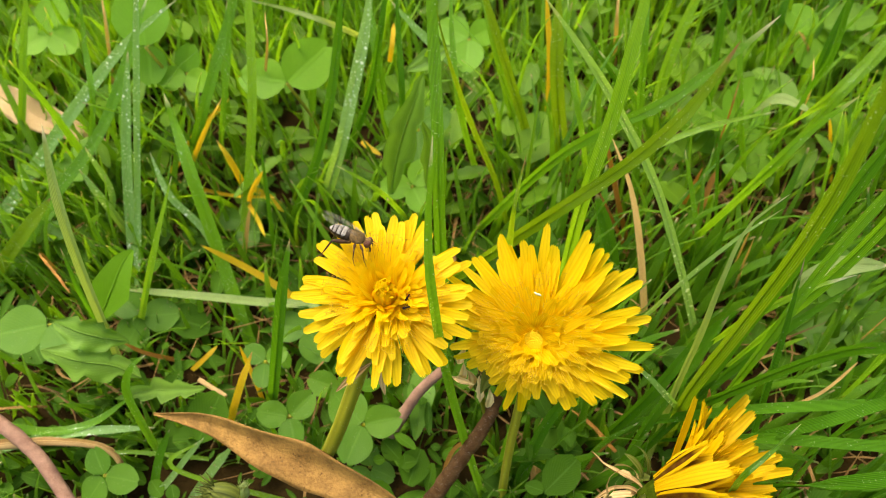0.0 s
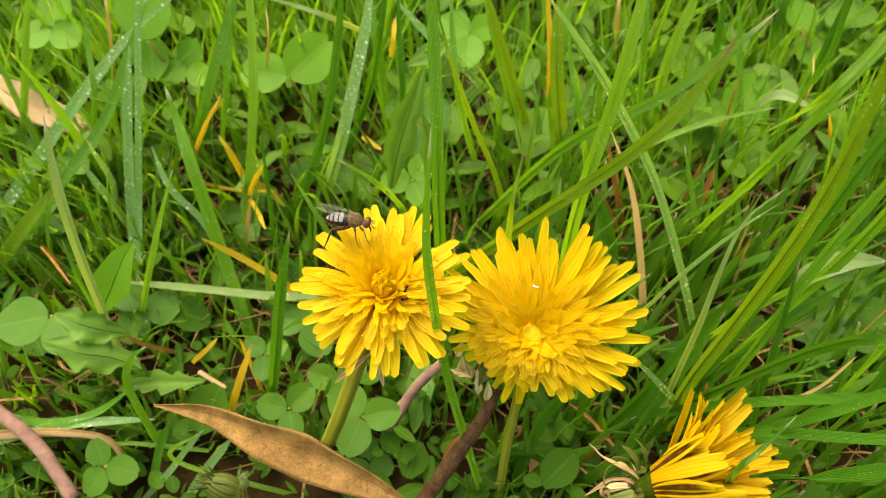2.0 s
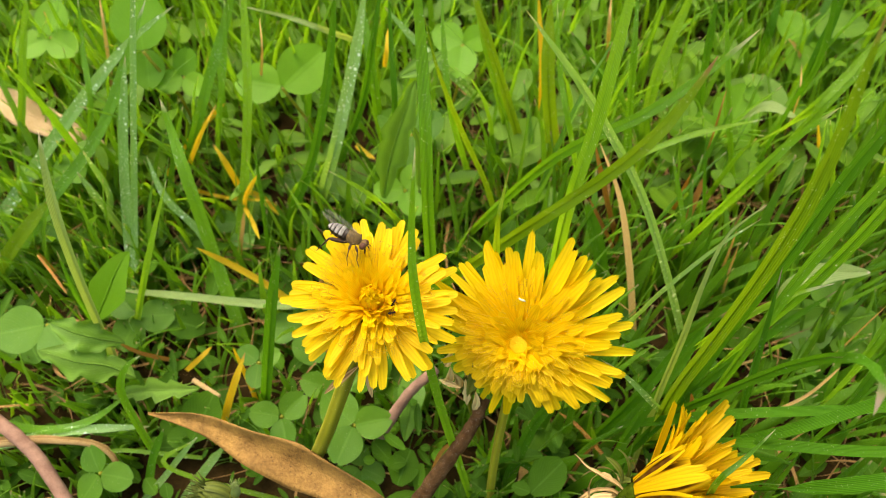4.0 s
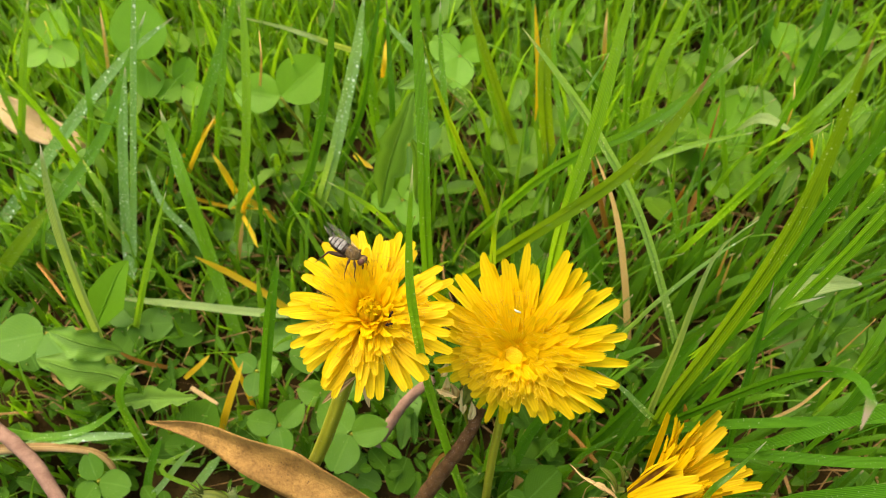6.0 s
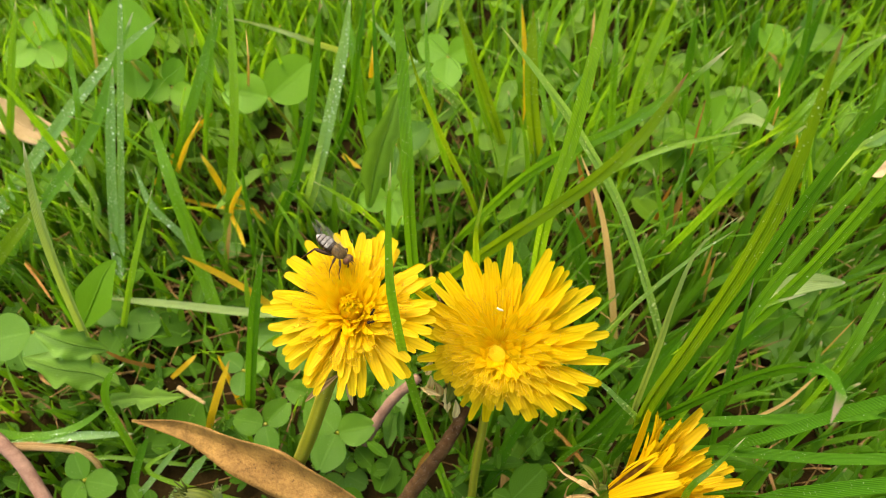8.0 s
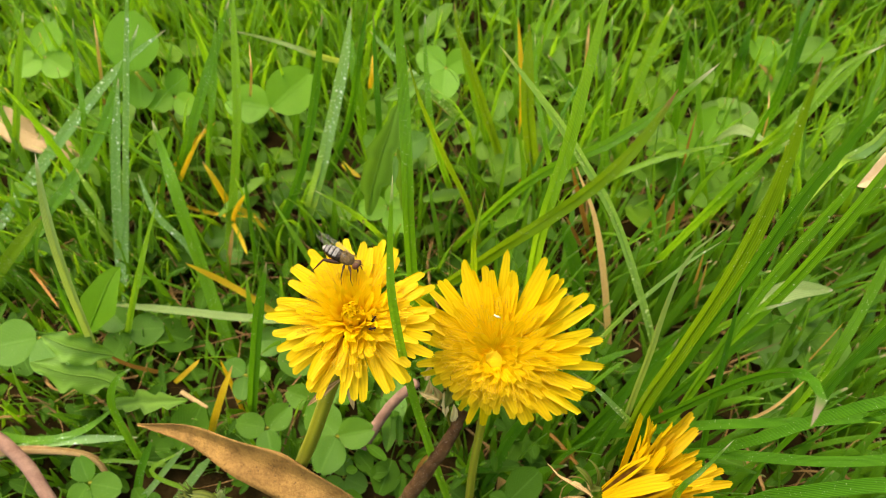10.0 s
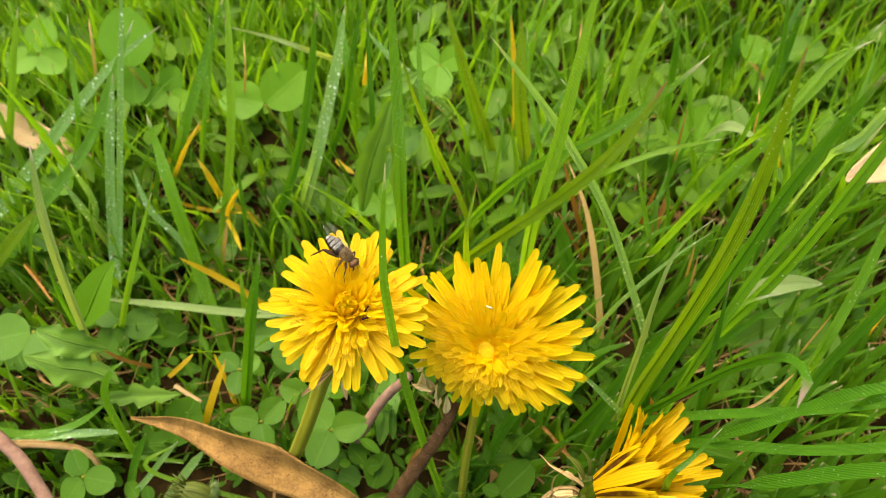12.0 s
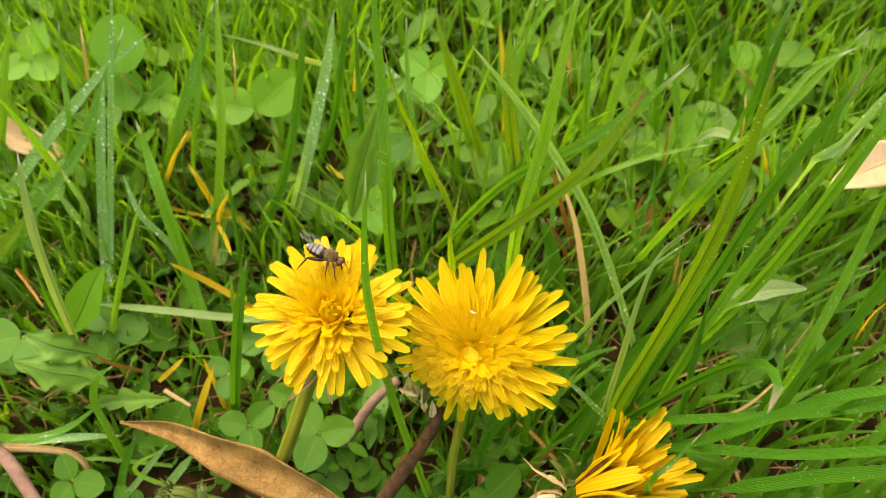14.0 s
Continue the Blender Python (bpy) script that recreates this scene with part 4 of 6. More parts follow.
grass_blade([(0.0595, 0.0946, 0.0200), (0.0782, 0.0769, 0.0732), (0.1081, 0.0740, 0.0842), (0.1302, 0.0740, 0.0908), (0.1603, 0.0750, 0.0984)], 0.0027, DEEP, "dark green grass blade dotted with pale specks", up=(0.0, -0.3, 0.95))
grass_blade([(0.0746, 0.0898, 0.0000), (0.0856, 0.0689, 0.0799), (0.0980, 0.0679, 0.0980), (0.1065, 0.0671, 0.1101), (0.1191, 0.0668, 0.1163), (0.1367, 0.0667, 0.1290)], 0.0030, DEEP, "dark green grass blade dotted with pale specks", up=(0.0, -0.2, 0.95))
grass_blade([(0.0710, 0.0924, 0.0100), (0.0814, 0.0708, 0.0688), (0.1058, 0.0636, 0.0827), (0.1243, 0.0608, 0.0934), (0.1447, 0.0570, 0.1096)], 0.0031, DEEP, "dark green grass blade dotted with pale specks", up=(0.0, -0.1, 1.0))
grass_blade([(0.0887, 0.0763, 0.0100), (0.0871, 0.0533, 0.0871), (0.0975, 0.0486, 0.1087), (0.1060, 0.0461, 0.1194), (0.1213, 0.0437, 0.1366)], 0.0036, DEEP, "dark green grass blade dotted with pale specks", up=(0.0, -0.2, 1.0))
grass_blade([(0.0904, 0.0675, 0.0000), (0.0659, 0.0537, 0.0850), (0.0705, 0.0570, 0.0959), (0.0757, 0.0609, 0.1035)], 0.0028, taper=0.5)
grass_blade([(0.0911, 0.0995, 0.0000), (0.0641, 0.0854, 0.0585), (0.0532, 0.0873, 0.0732), (0.0454, 0.0899, 0.0787)], 0.0021, BLUISH, "blue-green grass blade with whitish sheen in its colour")
grass_blade([(0.1243, 0.2279, 0.0000), (0.1164, 0.1736, 0.0830), (0.1250, 0.1738, 0.1019), (0.1333, 0.1795, 0.1125), (0.1442, 0.1811, 0.1201)], 0.0036, BRIGHT, "bright green grass blade growing from the lawn")
grass_blade([(0.1385, 0.2176, -0.0000), (0.1204, 0.1856, 0.0794), (0.1188, 0.1803, 0.1003), (0.1162, 0.1825, 0.1205), (0.1126, 0.1873, 0.1363)], 0.0027, DEEP, "dark green grass blade dotted with pale specks")
grass_blade([(0.1569, 0.1947, 0.0000), (0.1219, 0.1409, 0.1087), (0.1247, 0.1379, 0.1190), (0.1267, 0.1376, 0.1312), (0.1332, 0.1401, 0.1518)], 0.0043, BLUISH, "blue-green grass blade with whitish sheen in its colour")
grass_blade([(0.1223, 0.1965, 0.0000), (0.1148, 0.1766, 0.0491), (0.1199, 0.1762, 0.0671), (0.1273, 0.1784, 0.0869), (0.1376, 0.1837, 0.1029), (0.1514, 0.1913, 0.1204)], 0.0036, BRIGHT, "bright green grass blade growing from the lawn")
grass_blade([(0.1574, 0.1915, 0.0000), (0.1336, 0.1750, 0.0610), (0.1174, 0.1599, 0.0977)], 0.0020)
grass_blade([(0.1604, 0.1884, 0.0000), (0.1366, 0.1742, 0.0620), (0.1166, 0.1564, 0.1075)], 0.0021)
grass_blade([(0.0922, 0.1724, -0.0000), (0.0906, 0.1422, 0.0842), (0.0987, 0.1416, 0.1087), (0.1057, 0.1412, 0.1209)], 0.0041)
grass_blade([(0.0982, 0.1193, 0.0000), (0.0927, 0.1017, 0.0793), (0.0987, 0.1025, 0.1049), (0.1033, 0.1045, 0.1312), (0.1079, 0.1081, 0.1525), (0.1169, 0.1165, 0.1775)], 0.0041)
grass_blade([(0.1350, 0.1056, 0.0000), (0.1176, 0.0923, 0.0729), (0.1209, 0.1003, 0.0975), (0.1242, 0.1092, 0.1165), (0.1248, 0.1154, 0.1397)], 0.0037)
grass_blade([(0.1528, 0.1150, 0.0000), (0.1459, 0.1128, 0.0496), (0.1346, 0.1055, 0.0954), (0.1369, 0.1107, 0.1241)], 0.0039, DEEP, "dark green grass blade dotted with pale specks")
grass_blade([(0.1177, 0.0859, 0.0000), (0.1050, 0.0750, 0.0724), (0.1074, 0.0797, 0.1007), (0.1144, 0.0848, 0.1170), (0.1238, 0.0930, 0.1356)], 0.0035, DEEP, "dark green grass blade dotted with pale specks")
grass_blade([(0.1349, 0.0967, 0.0000), (0.1186, 0.0746, 0.0848), (0.1271, 0.0751, 0.0977), (0.1388, 0.0783, 0.1127)], 0.0035, DEEP, "dark green grass blade dotted with pale specks")
grass_blade([(0.0592, 0.0844, 0.0000), (0.0754, 0.0911, 0.0502), (0.0896, 0.0964, 0.0783), (0.1051, 0.1021, 0.0945)], 0.0033, DEEP, "dark green grass blade dotted with pale specks")
grass_blade([(-0.1172, 0.1225, 0.0000), (-0.1021, 0.1126, 0.0592), (-0.0965, 0.1125, 0.0920), (-0.0946, 0.1170, 0.1123), (-0.0939, 0.1250, 0.1277)], 0.0033, PALE, "green grass blade bleached along one edge", taper=0.32, fold=0.5)
grass_blade([(-0.1188, 0.1248, 0.0000), (-0.1113, 0.1202, 0.0423), (-0.1040, 0.1142, 0.0725), (-0.1038, 0.1173, 0.0881)], 0.0023, DEEP, "dark green grass blade dotted with pale specks", fold=0.6)
grass_blade([(-0.1957, 0.1676, 0.0000), (-0.1700, 0.1898, 0.0217), (-0.1465, 0.1987, 0.0462), (-0.1225, 0.2065, 0.0700), (-0.1071, 0.2117, 0.0834), (-0.0908, 0.2163, 0.0939)], 0.0050, BLUISH, "blue-green grass blade with whitish sheen in its colour", taper=0.7)
grass_blade([(-0.1166, 0.1367, 0.0000), (-0.1136, 0.1677, 0.0306), (-0.1038, 0.1841, 0.0726), (-0.0959, 0.2000, 0.1082), (-0.0920, 0.2067, 0.1251)], 0.0025, BLUISH, "blue-green grass blade with whitish sheen in its colour")
grass_blade([(-0.1180, 0.1466, 0.0000), (-0.1182, 0.1707, 0.0266), (-0.1136, 0.1866, 0.0561), (-0.1069, 0.2013, 0.0847)], 0.0040, BLUISH, "blue-green grass blade with whitish sheen in its colour")
grass_blade([(-0.1814, 0.1466, 0.0000), (-0.1621, 0.1665, 0.0176), (-0.1449, 0.1763, 0.0366), (-0.1225, 0.1899, 0.0584), (-0.1082, 0.2053, 0.0813), (-0.1000, 0.2170, 0.0957)], 0.0043)
grass_blade([(-0.1828, 0.1569, 0.0000), (-0.1586, 0.1625, 0.0270), (-0.1408, 0.1700, 0.0444)], 0.0056, OLIVE, "limp dull grass blade bent over")
grass_blade([(-0.1163, 0.1367, 0.0000), (-0.0961, 0.1316, 0.0481), (-0.0867, 0.1377, 0.0707), (-0.0801, 0.1450, 0.0855)], 0.0024, BRIGHT, "bright green grass blade growing from the lawn", taper=0.7)
grass_blade([(-0.0697, 0.1271, 0.0000), (-0.0779, 0.1484, 0.0293), (-0.0834, 0.1636, 0.0643), (-0.0873, 0.1739, 0.0776), (-0.0891, 0.1784, 0.0869)], 0.0049, fold=0.3)
grass_blade([(-0.1128, 0.2122, 0.0000), (-0.0925, 0.2005, 0.0475), (-0.0824, 0.2065, 0.0700), (-0.0731, 0.2165, 0.0892), (-0.0665, 0.2205, 0.1042)], 0.0042)
grass_blade([(-0.0823, 0.1676, 0.0000), (-0.0750, 0.1861, 0.0313), (-0.0684, 0.1999, 0.0654), (-0.0659, 0.2155, 0.0946), (-0.0654, 0.2236, 0.1063)], 0.0036, BRIGHT, "bright green grass blade growing from the lawn")
grass_blade([(-0.0668, 0.1817, 0.0000), (-0.0482, 0.1849, 0.0427), (-0.0399, 0.1877, 0.0690), (-0.0346, 0.1935, 0.0914), (-0.0308, 0.2000, 0.1143)], 0.0035, DEEP, "dark green grass blade dotted with pale specks")
grass_blade([(-0.0520, 0.1996, 0.0000), (-0.0380, 0.1867, 0.0500), (-0.0311, 0.1941, 0.0735), (-0.0261, 0.2020, 0.0913), (-0.0224, 0.2102, 0.1092)], 0.0047, BLUISH, "blue-green grass blade with whitish sheen in its colour")
grass_blade([(-0.0482, 0.2122, 0.0000), (-0.0287, 0.2090, 0.0538), (-0.0210, 0.2020, 0.0913), (-0.0170, 0.2117, 0.1102)], 0.0029, DEEP, "dark green grass blade dotted with pale specks")
grass_blade([(-0.0616, 0.1091, 0.0000), (-0.0499, 0.1015, 0.0514), (-0.0424, 0.1039, 0.0861), (-0.0385, 0.1106, 0.1017)], 0.0036, DEEP, "dark green grass blade dotted with pale specks", taper=0.35, fold=0.4)
grass_blade([(-0.0474, 0.1408, 0.0100), (-0.0589, 0.1462, 0.0205), (-0.0718, 0.1500, 0.0305), (-0.0838, 0.1503, 0.0428)], 0.0028, YELLOWED, "yellowed dying grass blade")
grass_blade([(-0.0795, 0.1965, 0.0000), (-0.0810, 0.1964, 0.0208), (-0.0826, 0.1951, 0.0376), (-0.0868, 0.1994, 0.0430)], 0.0030, YELLOWED, "yellowed dying grass blade")
grass_blade([(-0.1140, 0.2288, 0.0000), (-0.0989, 0.2229, 0.0276), (-0.0824, 0.2138, 0.0507)], 0.0022, YELLOWED, "yellowed dying grass blade")
grass_blade([(-0.0674, 0.1676, 0.0000), (-0.0621, 0.1650, 0.0409), (-0.0609, 0.1728, 0.0708)], 0.0016, DEEP, "dark green grass blade dotted with pale specks")
grass_blade([(-0.0129, 0.1905, 0.0000), (-0.0180, 0.1598, 0.0556), (-0.0251, 0.1555, 0.0709), (-0.0335, 0.1562, 0.0775)], 0.0022, BRIGHT, "bright green grass blade growing from the lawn")
grass_blade([(-0.0326, 0.1398, 0.0200), (-0.0615, 0.1383, 0.0240), (-0.0875, 0.1400, 0.0260), (-0.1164, 0.1440, 0.0240)], 0.0032, PALE, "pale bleached grass blade", up=(0,-.2,1))
grass_blade([(-0.0359, 0.3080, -0.0000), (-0.0380, 0.2242, 0.0763), (-0.0522, 0.2190, 0.0873), (-0.0681, 0.2166, 0.0942)], 0.0024, PALE, "pale bleached grass blade")
grass_blade([(-0.1649, 0.0893, 0.0000), (-0.1397, 0.0905, 0.0132), (-0.1185, 0.0917, 0.0201), (-0.0937, 0.0929, 0.0209)], 0.0033, BLUISH, "blue-green grass blade with whitish sheen in its colour", up=(0,-.2,1))
grass_blade([(-0.1662, 0.1037, 0.0000), (-0.1312, 0.0929, 0.0173), (-0.1139, 0.0942, 0.0219), (-0.0990, 0.0994, 0.0316)], 0.0030, up=(0,-.2,1))
grass_blade([(-0.0940, 0.0864, 0.0000), (-0.0943, 0.0908, 0.0317), (-0.0947, 0.0946, 0.0465), (-0.0912, 0.0979, 0.0550), (-0.0862, 0.0999, 0.0589)], 0.0030)
grass_blade([(-0.0778, 0.0864, 0.0100), (-0.0939, 0.0870, 0.0131), (-0.1054, 0.0869, 0.0150), (-0.1152, 0.0843, 0.0149)], 0.0018, BRIGHT, "bright green grass blade growing from the lawn")
grass_blade([(-0.0763, 0.0944, 0.0000), (-0.0706, 0.1000, 0.0166), (-0.0650, 0.1044, 0.0314), (-0.0609, 0.1109, 0.0397)], 0.0027, YELLOWED, "yellowed dying grass blade")
grass_blade([(-0.0640, 0.1091, 0.0000), (-0.0651, 0.1122, 0.0170), (-0.0663, 0.1147, 0.0363)], 0.0017, YELLOWED, "yellowed dying grass blade")
grass_blade([(-0.0422, 0.0730, 0.0000), (-0.0848, 0.0796, 0.0199), (-0.0757, 0.0858, 0.0282)], 0.0020, BRIGHT, "bright green grass blade growing from the lawn")
grass_blade([(-0.0997, 0.0730, 0.0000), (-0.0887, 0.0785, 0.0123), (-0.0814, 0.0827, 0.0215), (-0.0745, 0.0861, 0.0296)], 0.0022, BLUISH, "blue-green grass blade with whitish sheen in its colour")
grass_blade([(-0.0855, 0.0730, 0.0000), (-0.0754, 0.0795, 0.0148), (-0.0660, 0.0843, 0.0272)], 0.0032, BLUISH, "blue-green grass blade with whitish sheen in its colour")
grass_blade([(-0.0968, 0.0730, 0.0000), (-0.0927, 0.0833, 0.0146), (-0.0873, 0.0905, 0.0254)], 0.0029, DEEP, "dark green grass blade dotted with pale specks")
grass_blade([(-0.1383, 0.1760, 0.0000), (-0.1299, 0.1673, 0.0311), (-0.1207, 0.1624, 0.0452)], 0.0023, BRIGHT, "bright green grass blade growing from the lawn")
grass_blade([(-0.1145, 0.1846, 0.0000), (-0.1042, 0.1932, 0.0332), (-0.0921, 0.1982, 0.0642)], 0.0024)
grass_blade([(-0.1444, 0.1817, 0.0000), (-0.1268, 0.1820, 0.0296), (-0.1238, 0.1781, 0.0623)], 0.0030, BLUISH, "blue-green grass blade with whitish sheen in its colour")
grass_blade([(-0.1250, 0.1788, 0.0000), (-0.1271, 0.1763, 0.0366), (-0.1306, 0.1783, 0.0502)], 0.0036, BLUISH, "blue-green grass blade with whitish sheen in its colour")
grass_blade([(-0.0779, 0.1466, 0.0000), (-0.0871, 0.1642, 0.0282), (-0.0982, 0.1708, 0.0450), (-0.1033, 0.1799, 0.0575)], 0.0030, BLUISH, "blue-green grass blade with whitish sheen in its colour")
grass_blade([(-0.1892, 0.2220, 0.0000), (-0.1677, 0.2166, 0.0404), (-0.1561, 0.2228, 0.0692), (-0.1465, 0.2288, 0.0917)], 0.0035, BRIGHT, "bright green grass blade growing from the lawn")
grass_blade([(-0.1805, 0.2574, 0.0000), (-0.1552, 0.2512, 0.0394), (-0.1490, 0.2415, 0.0701), (-0.1481, 0.2400, 0.0813)], 0.0029)
grass_blade([(-0.1570, 0.2649, 0.0000), (-0.1294, 0.2343, 0.0651), (-0.1275, 0.2392, 0.0807)], 0.0021, STRAW, "dry straw-coloured grass stem")
grass_blade([(0.0760, 0.1271, 0.0000), (0.0686, 0.1445, 0.0388), (0.0622, 0.1577, 0.0626), (0.0542, 0.1687, 0.0777)], 0.0026, STRAW, "dry straw-coloured grass stem", taper=0.8)
grass_blade([(0.0769, 0.1704, 0.0000), (0.0676, 0.1705, 0.0213), (0.0550, 0.1685, 0.0495)], 0.0015, RUSTY, "rust-brown dead grass stem")
grass_blade([(0.0674, 0.1466, 0.0000), (0.0600, 0.1550, 0.0339), (0.0519, 0.1621, 0.0572)], 0.0054, DEEP, "dark green grass blade dotted with pale specks")
grass_blade([(0.1010, 0.1466, 0.0000), (0.0909, 0.1617, 0.0386), (0.0820, 0.1739, 0.0655)], 0.0021)
grass_blade([(0.1116, 0.1732, 0.0000), (0.0945, 0.1669, 0.0545), (0.0902, 0.1742, 0.0779)], 0.0014, DEEP, "dark green grass blade dotted with pale specks")
grass_blade([(0.1281, 0.1905, 0.0000), (0.1071, 0.1916, 0.0595), (0.0984, 0.2036, 0.0923), (0.0941, 0.2087, 0.1082)], 0.0023)
grass_blade([(0.0460, 0.2254, 0.0000), (0.0424, 0.2313, 0.0508), (0.0394, 0.2391, 0.0745), (0.0383, 0.2418, 0.0825)], 0.0025, YELLOWED, "yellowed dying grass blade")
grass_blade([(0.0437, 0.2122, 0.0000), (0.0244, 0.2142, 0.0632), (0.0148, 0.2197, 0.0914), (0.0126, 0.2249, 0.1012)], 0.0036, OLIVE, "olive green grass blade with a browned tip")
grass_blade([(0.0537, 0.2122, 0.0000), (0.0423, 0.2107, 0.0608), (0.0402, 0.2229, 0.0937)], 0.0058, OLIVE, "olive green grass blade with a browned tip")
grass_blade([(0.0369, 0.2220, 0.0000), (0.0206, 0.2233, 0.0634), (0.0134, 0.2315, 0.0875)], 0.0033, BRIGHT, "bright green grass blade growing from the lawn")
grass_blade([(0.0842, 0.2847, 0.0000), (0.0713, 0.2524, 0.0533), (0.0703, 0.2572, 0.0689)], 0.0024, STRAW, "dry straw-coloured grass stem")
grass_blade([(-0.0134, 0.2122, 0.0000), (-0.0218, 0.2147, 0.0294), (-0.0240, 0.2159, 0.0644), (-0.0272, 0.2315, 0.0875)], 0.0039)
grass_blade([(0.0309, 0.2536, -0.0000), (0.0081, 0.2295, 0.0495), (-0.0094, 0.2312, 0.0690), (-0.0198, 0.2366, 0.0789)], 0.0039, BLUISH, "blue-green grass blade with whitish sheen in its colour")
grass_blade([(-0.0059, 0.2027, 0.0000), (-0.0186, 0.2052, 0.0394), (-0.0089, 0.2046, 0.0691), (-0.0026, 0.2020, 0.0913)], 0.0031, BRIGHT, "bright green grass blade growing from the lawn")
grass_blade([(0.0884, 0.2122, 0.0000), (0.0841, 0.2183, 0.0538), (0.0905, 0.2281, 0.0851), (0.0930, 0.2293, 0.0982)], 0.0047, BRIGHT, "bright green grass blade growing from the lawn")
grass_blade([(0.0957, 0.2427, 0.0000), (0.0580, 0.2308, 0.0626), (0.0505, 0.2338, 0.0708)], 0.0024, DEEP, "dark green grass blade dotted with pale specks")
grass_blade([(0.1179, 0.2357, 0.0000), (0.1048, 0.2272, 0.0601), (0.1026, 0.2331, 0.0886)], 0.0037, DEEP, "dark green grass blade dotted with pale specks")
grass_blade([(0.0995, 0.2187, 0.0000), (0.0732, 0.2147, 0.0513), (0.0581, 0.2211, 0.0680)], 0.0027)
grass_blade([(0.1585, 0.2427, 0.0000), (0.1380, 0.2125, 0.0620), (0.1399, 0.2181, 0.0903), (0.1401, 0.2205, 0.1042)], 0.0049, DEEP, "dark green grass blade dotted with pale specks")
grass_blade([(0.1508, 0.2767, 0.0000), (0.1409, 0.2586, 0.0454), (0.1435, 0.2677, 0.0640)], 0.0049, DEEP, "dark green grass blade dotted with pale specks")
grass_blade([(0.1704, 0.2122, 0.0000), (0.1439, 0.2021, 0.0547)], 0.0020, YELLOWED, "yellowed dying grass blade")
grass_blade([(0.1670, 0.1846, 0.0000), (0.1455, 0.1796, 0.0487), (0.1257, 0.1702, 0.0873)], 0.0023, BRIGHT, "bright green grass blade growing from the lawn")
grass_blade([(0.0438, 0.0749, 0.0060), (0.0281, 0.0824, 0.0197), (0.0103, 0.0831, 0.0141)], 0.0023, DEEP, "dark green grass blade dotted with pale specks")
grass_blade([(0.0072, 0.1006, 0.0000), (0.0263, 0.1009, 0.0327), (0.0391, 0.1038, 0.0469)], 0.0037, DEEP, "dark green grass blade dotted with pale specks")
grass_blade([(0.0184, 0.0805, 0.0000), (0.0200, 0.0839, 0.0330), (0.0250, 0.0925, 0.0512)], 0.0032)
grass_blade([(0.0219, 0.0730, 0.0000), (0.0311, 0.0887, 0.0302), (0.0416, 0.0960, 0.0475)], 0.0041, DEEP, "dark green grass blade dotted with pale specks")
grass_blade([(0.0414, 0.0805, 0.0000), (0.0477, 0.0825, 0.0320), (0.0572, 0.0846, 0.0457)], 0.0022)
grass_blade([(0.0504, 0.0923, 0.0000), (0.0632, 0.0953, 0.0409), (0.0754, 0.1047, 0.0597), (0.0846, 0.1077, 0.0740)], 0.0041, DEEP, "dark green grass blade dotted with pale specks")
grass_blade([(0.0589, 0.0825, 0.0000), (0.0615, 0.0868, 0.0350), (0.0720, 0.0970, 0.0604), (0.0798, 0.1051, 0.0722)], 0.0035, DEEP, "dark green grass blade dotted with pale specks")
grass_blade([(0.0942, 0.1037, 0.0000), (0.0838, 0.0958, 0.0310), (0.0708, 0.0843, 0.0699)], 0.0018, RUSTY, "rust-brown dead grass stem")
grass_blade([(0.0303, 0.0730, 0.0000), (0.0312, 0.0882, 0.0115), (0.0324, 0.0954, 0.0227)], 0.0033, STRAW, "dry straw-coloured grass stem")
grass_blade([(-0.0026, 0.0730, 0.0000), (0.0028, 0.0832, 0.0252), (0.0131, 0.0854, 0.0340)], 0.0015, RUSTY, "rust-brown dead grass stem")
clover(-0.0259, 0.0929, 0.0234, 0.0132, 8, tilt=(0.00, -0.45))
clover(-0.0495, 0.0946, 0.0258, 0.0097, 165, tilt=(0.00, -0.45))
clover(-0.0485, 0.1318, 0.0177, 0.0140, 180, tilt=(0.00, -0.45))
clover(-0.1281, 0.1203, 0.0402, 0.0165, 195, tilt=(0.00, -0.45), parts=2)
clover(-0.0798, 0.1811, 0.0156, 0.0112, 170, tilt=(0.00, -0.45))
clover(-0.1135, 0.2277, 0.0640, 0.0220, 98, tilt=(0.00, -0.70), tender=True, parts=1, label="large round clover leaflet among the grass")
clover(-0.1164, 0.2362, 0.0580, 0.0160, 275, tilt=(0.10, -0.80), tender=True, parts=1, label="large round clover leaflet among the grass")
clover(-0.0590, 0.2146, 0.0578, 0.0200, 42, tilt=(0.10, -0.60), tender=True, parts=2)
clover(-0.1080, 0.0784, 0.0169, 0.0096, 230, tilt=(0.00, -0.45))
clover(-0.0244, 0.0845, 0.0065, 0.0085, 340, tilt=(0.00, -0.45))
clover(0.1202, 0.2181, 0.0293, 0.0210, 60, tilt=(-0.20, -0.70), tender=True)
clover(0.1452, 0.1376, 0.0217, 0.0209, 200, tilt=(-0.20, -0.50))
clover(-0.0359, 0.1093, 0.0141, 0.0101, 40, tilt=(0.00, -0.45))
clover(-0.1083, 0.1351, 0.0200, 0.0131, 250, tilt=(0.00, -0.45))
clover(-0.0096, 0.2040, 0.0438, 0.0131, 150, tilt=(0.00, -0.60))
clover(0.0104, 0.2406, 0.0572, 0.0136, 30, tilt=(0.00, -0.60), tender=True)
clover(-0.1023, 0.2295, 0.0495, 0.0116, 200, tilt=(0.00, -0.60), tender=True)
clover(-0.1564, 0.2424, 0.0585, 0.0145, 330, tilt=(0.00, -0.60), tender=True)
clover(-0.1534, 0.1737, 0.0226, 0.0094, 100, tilt=(0.00, -0.45))
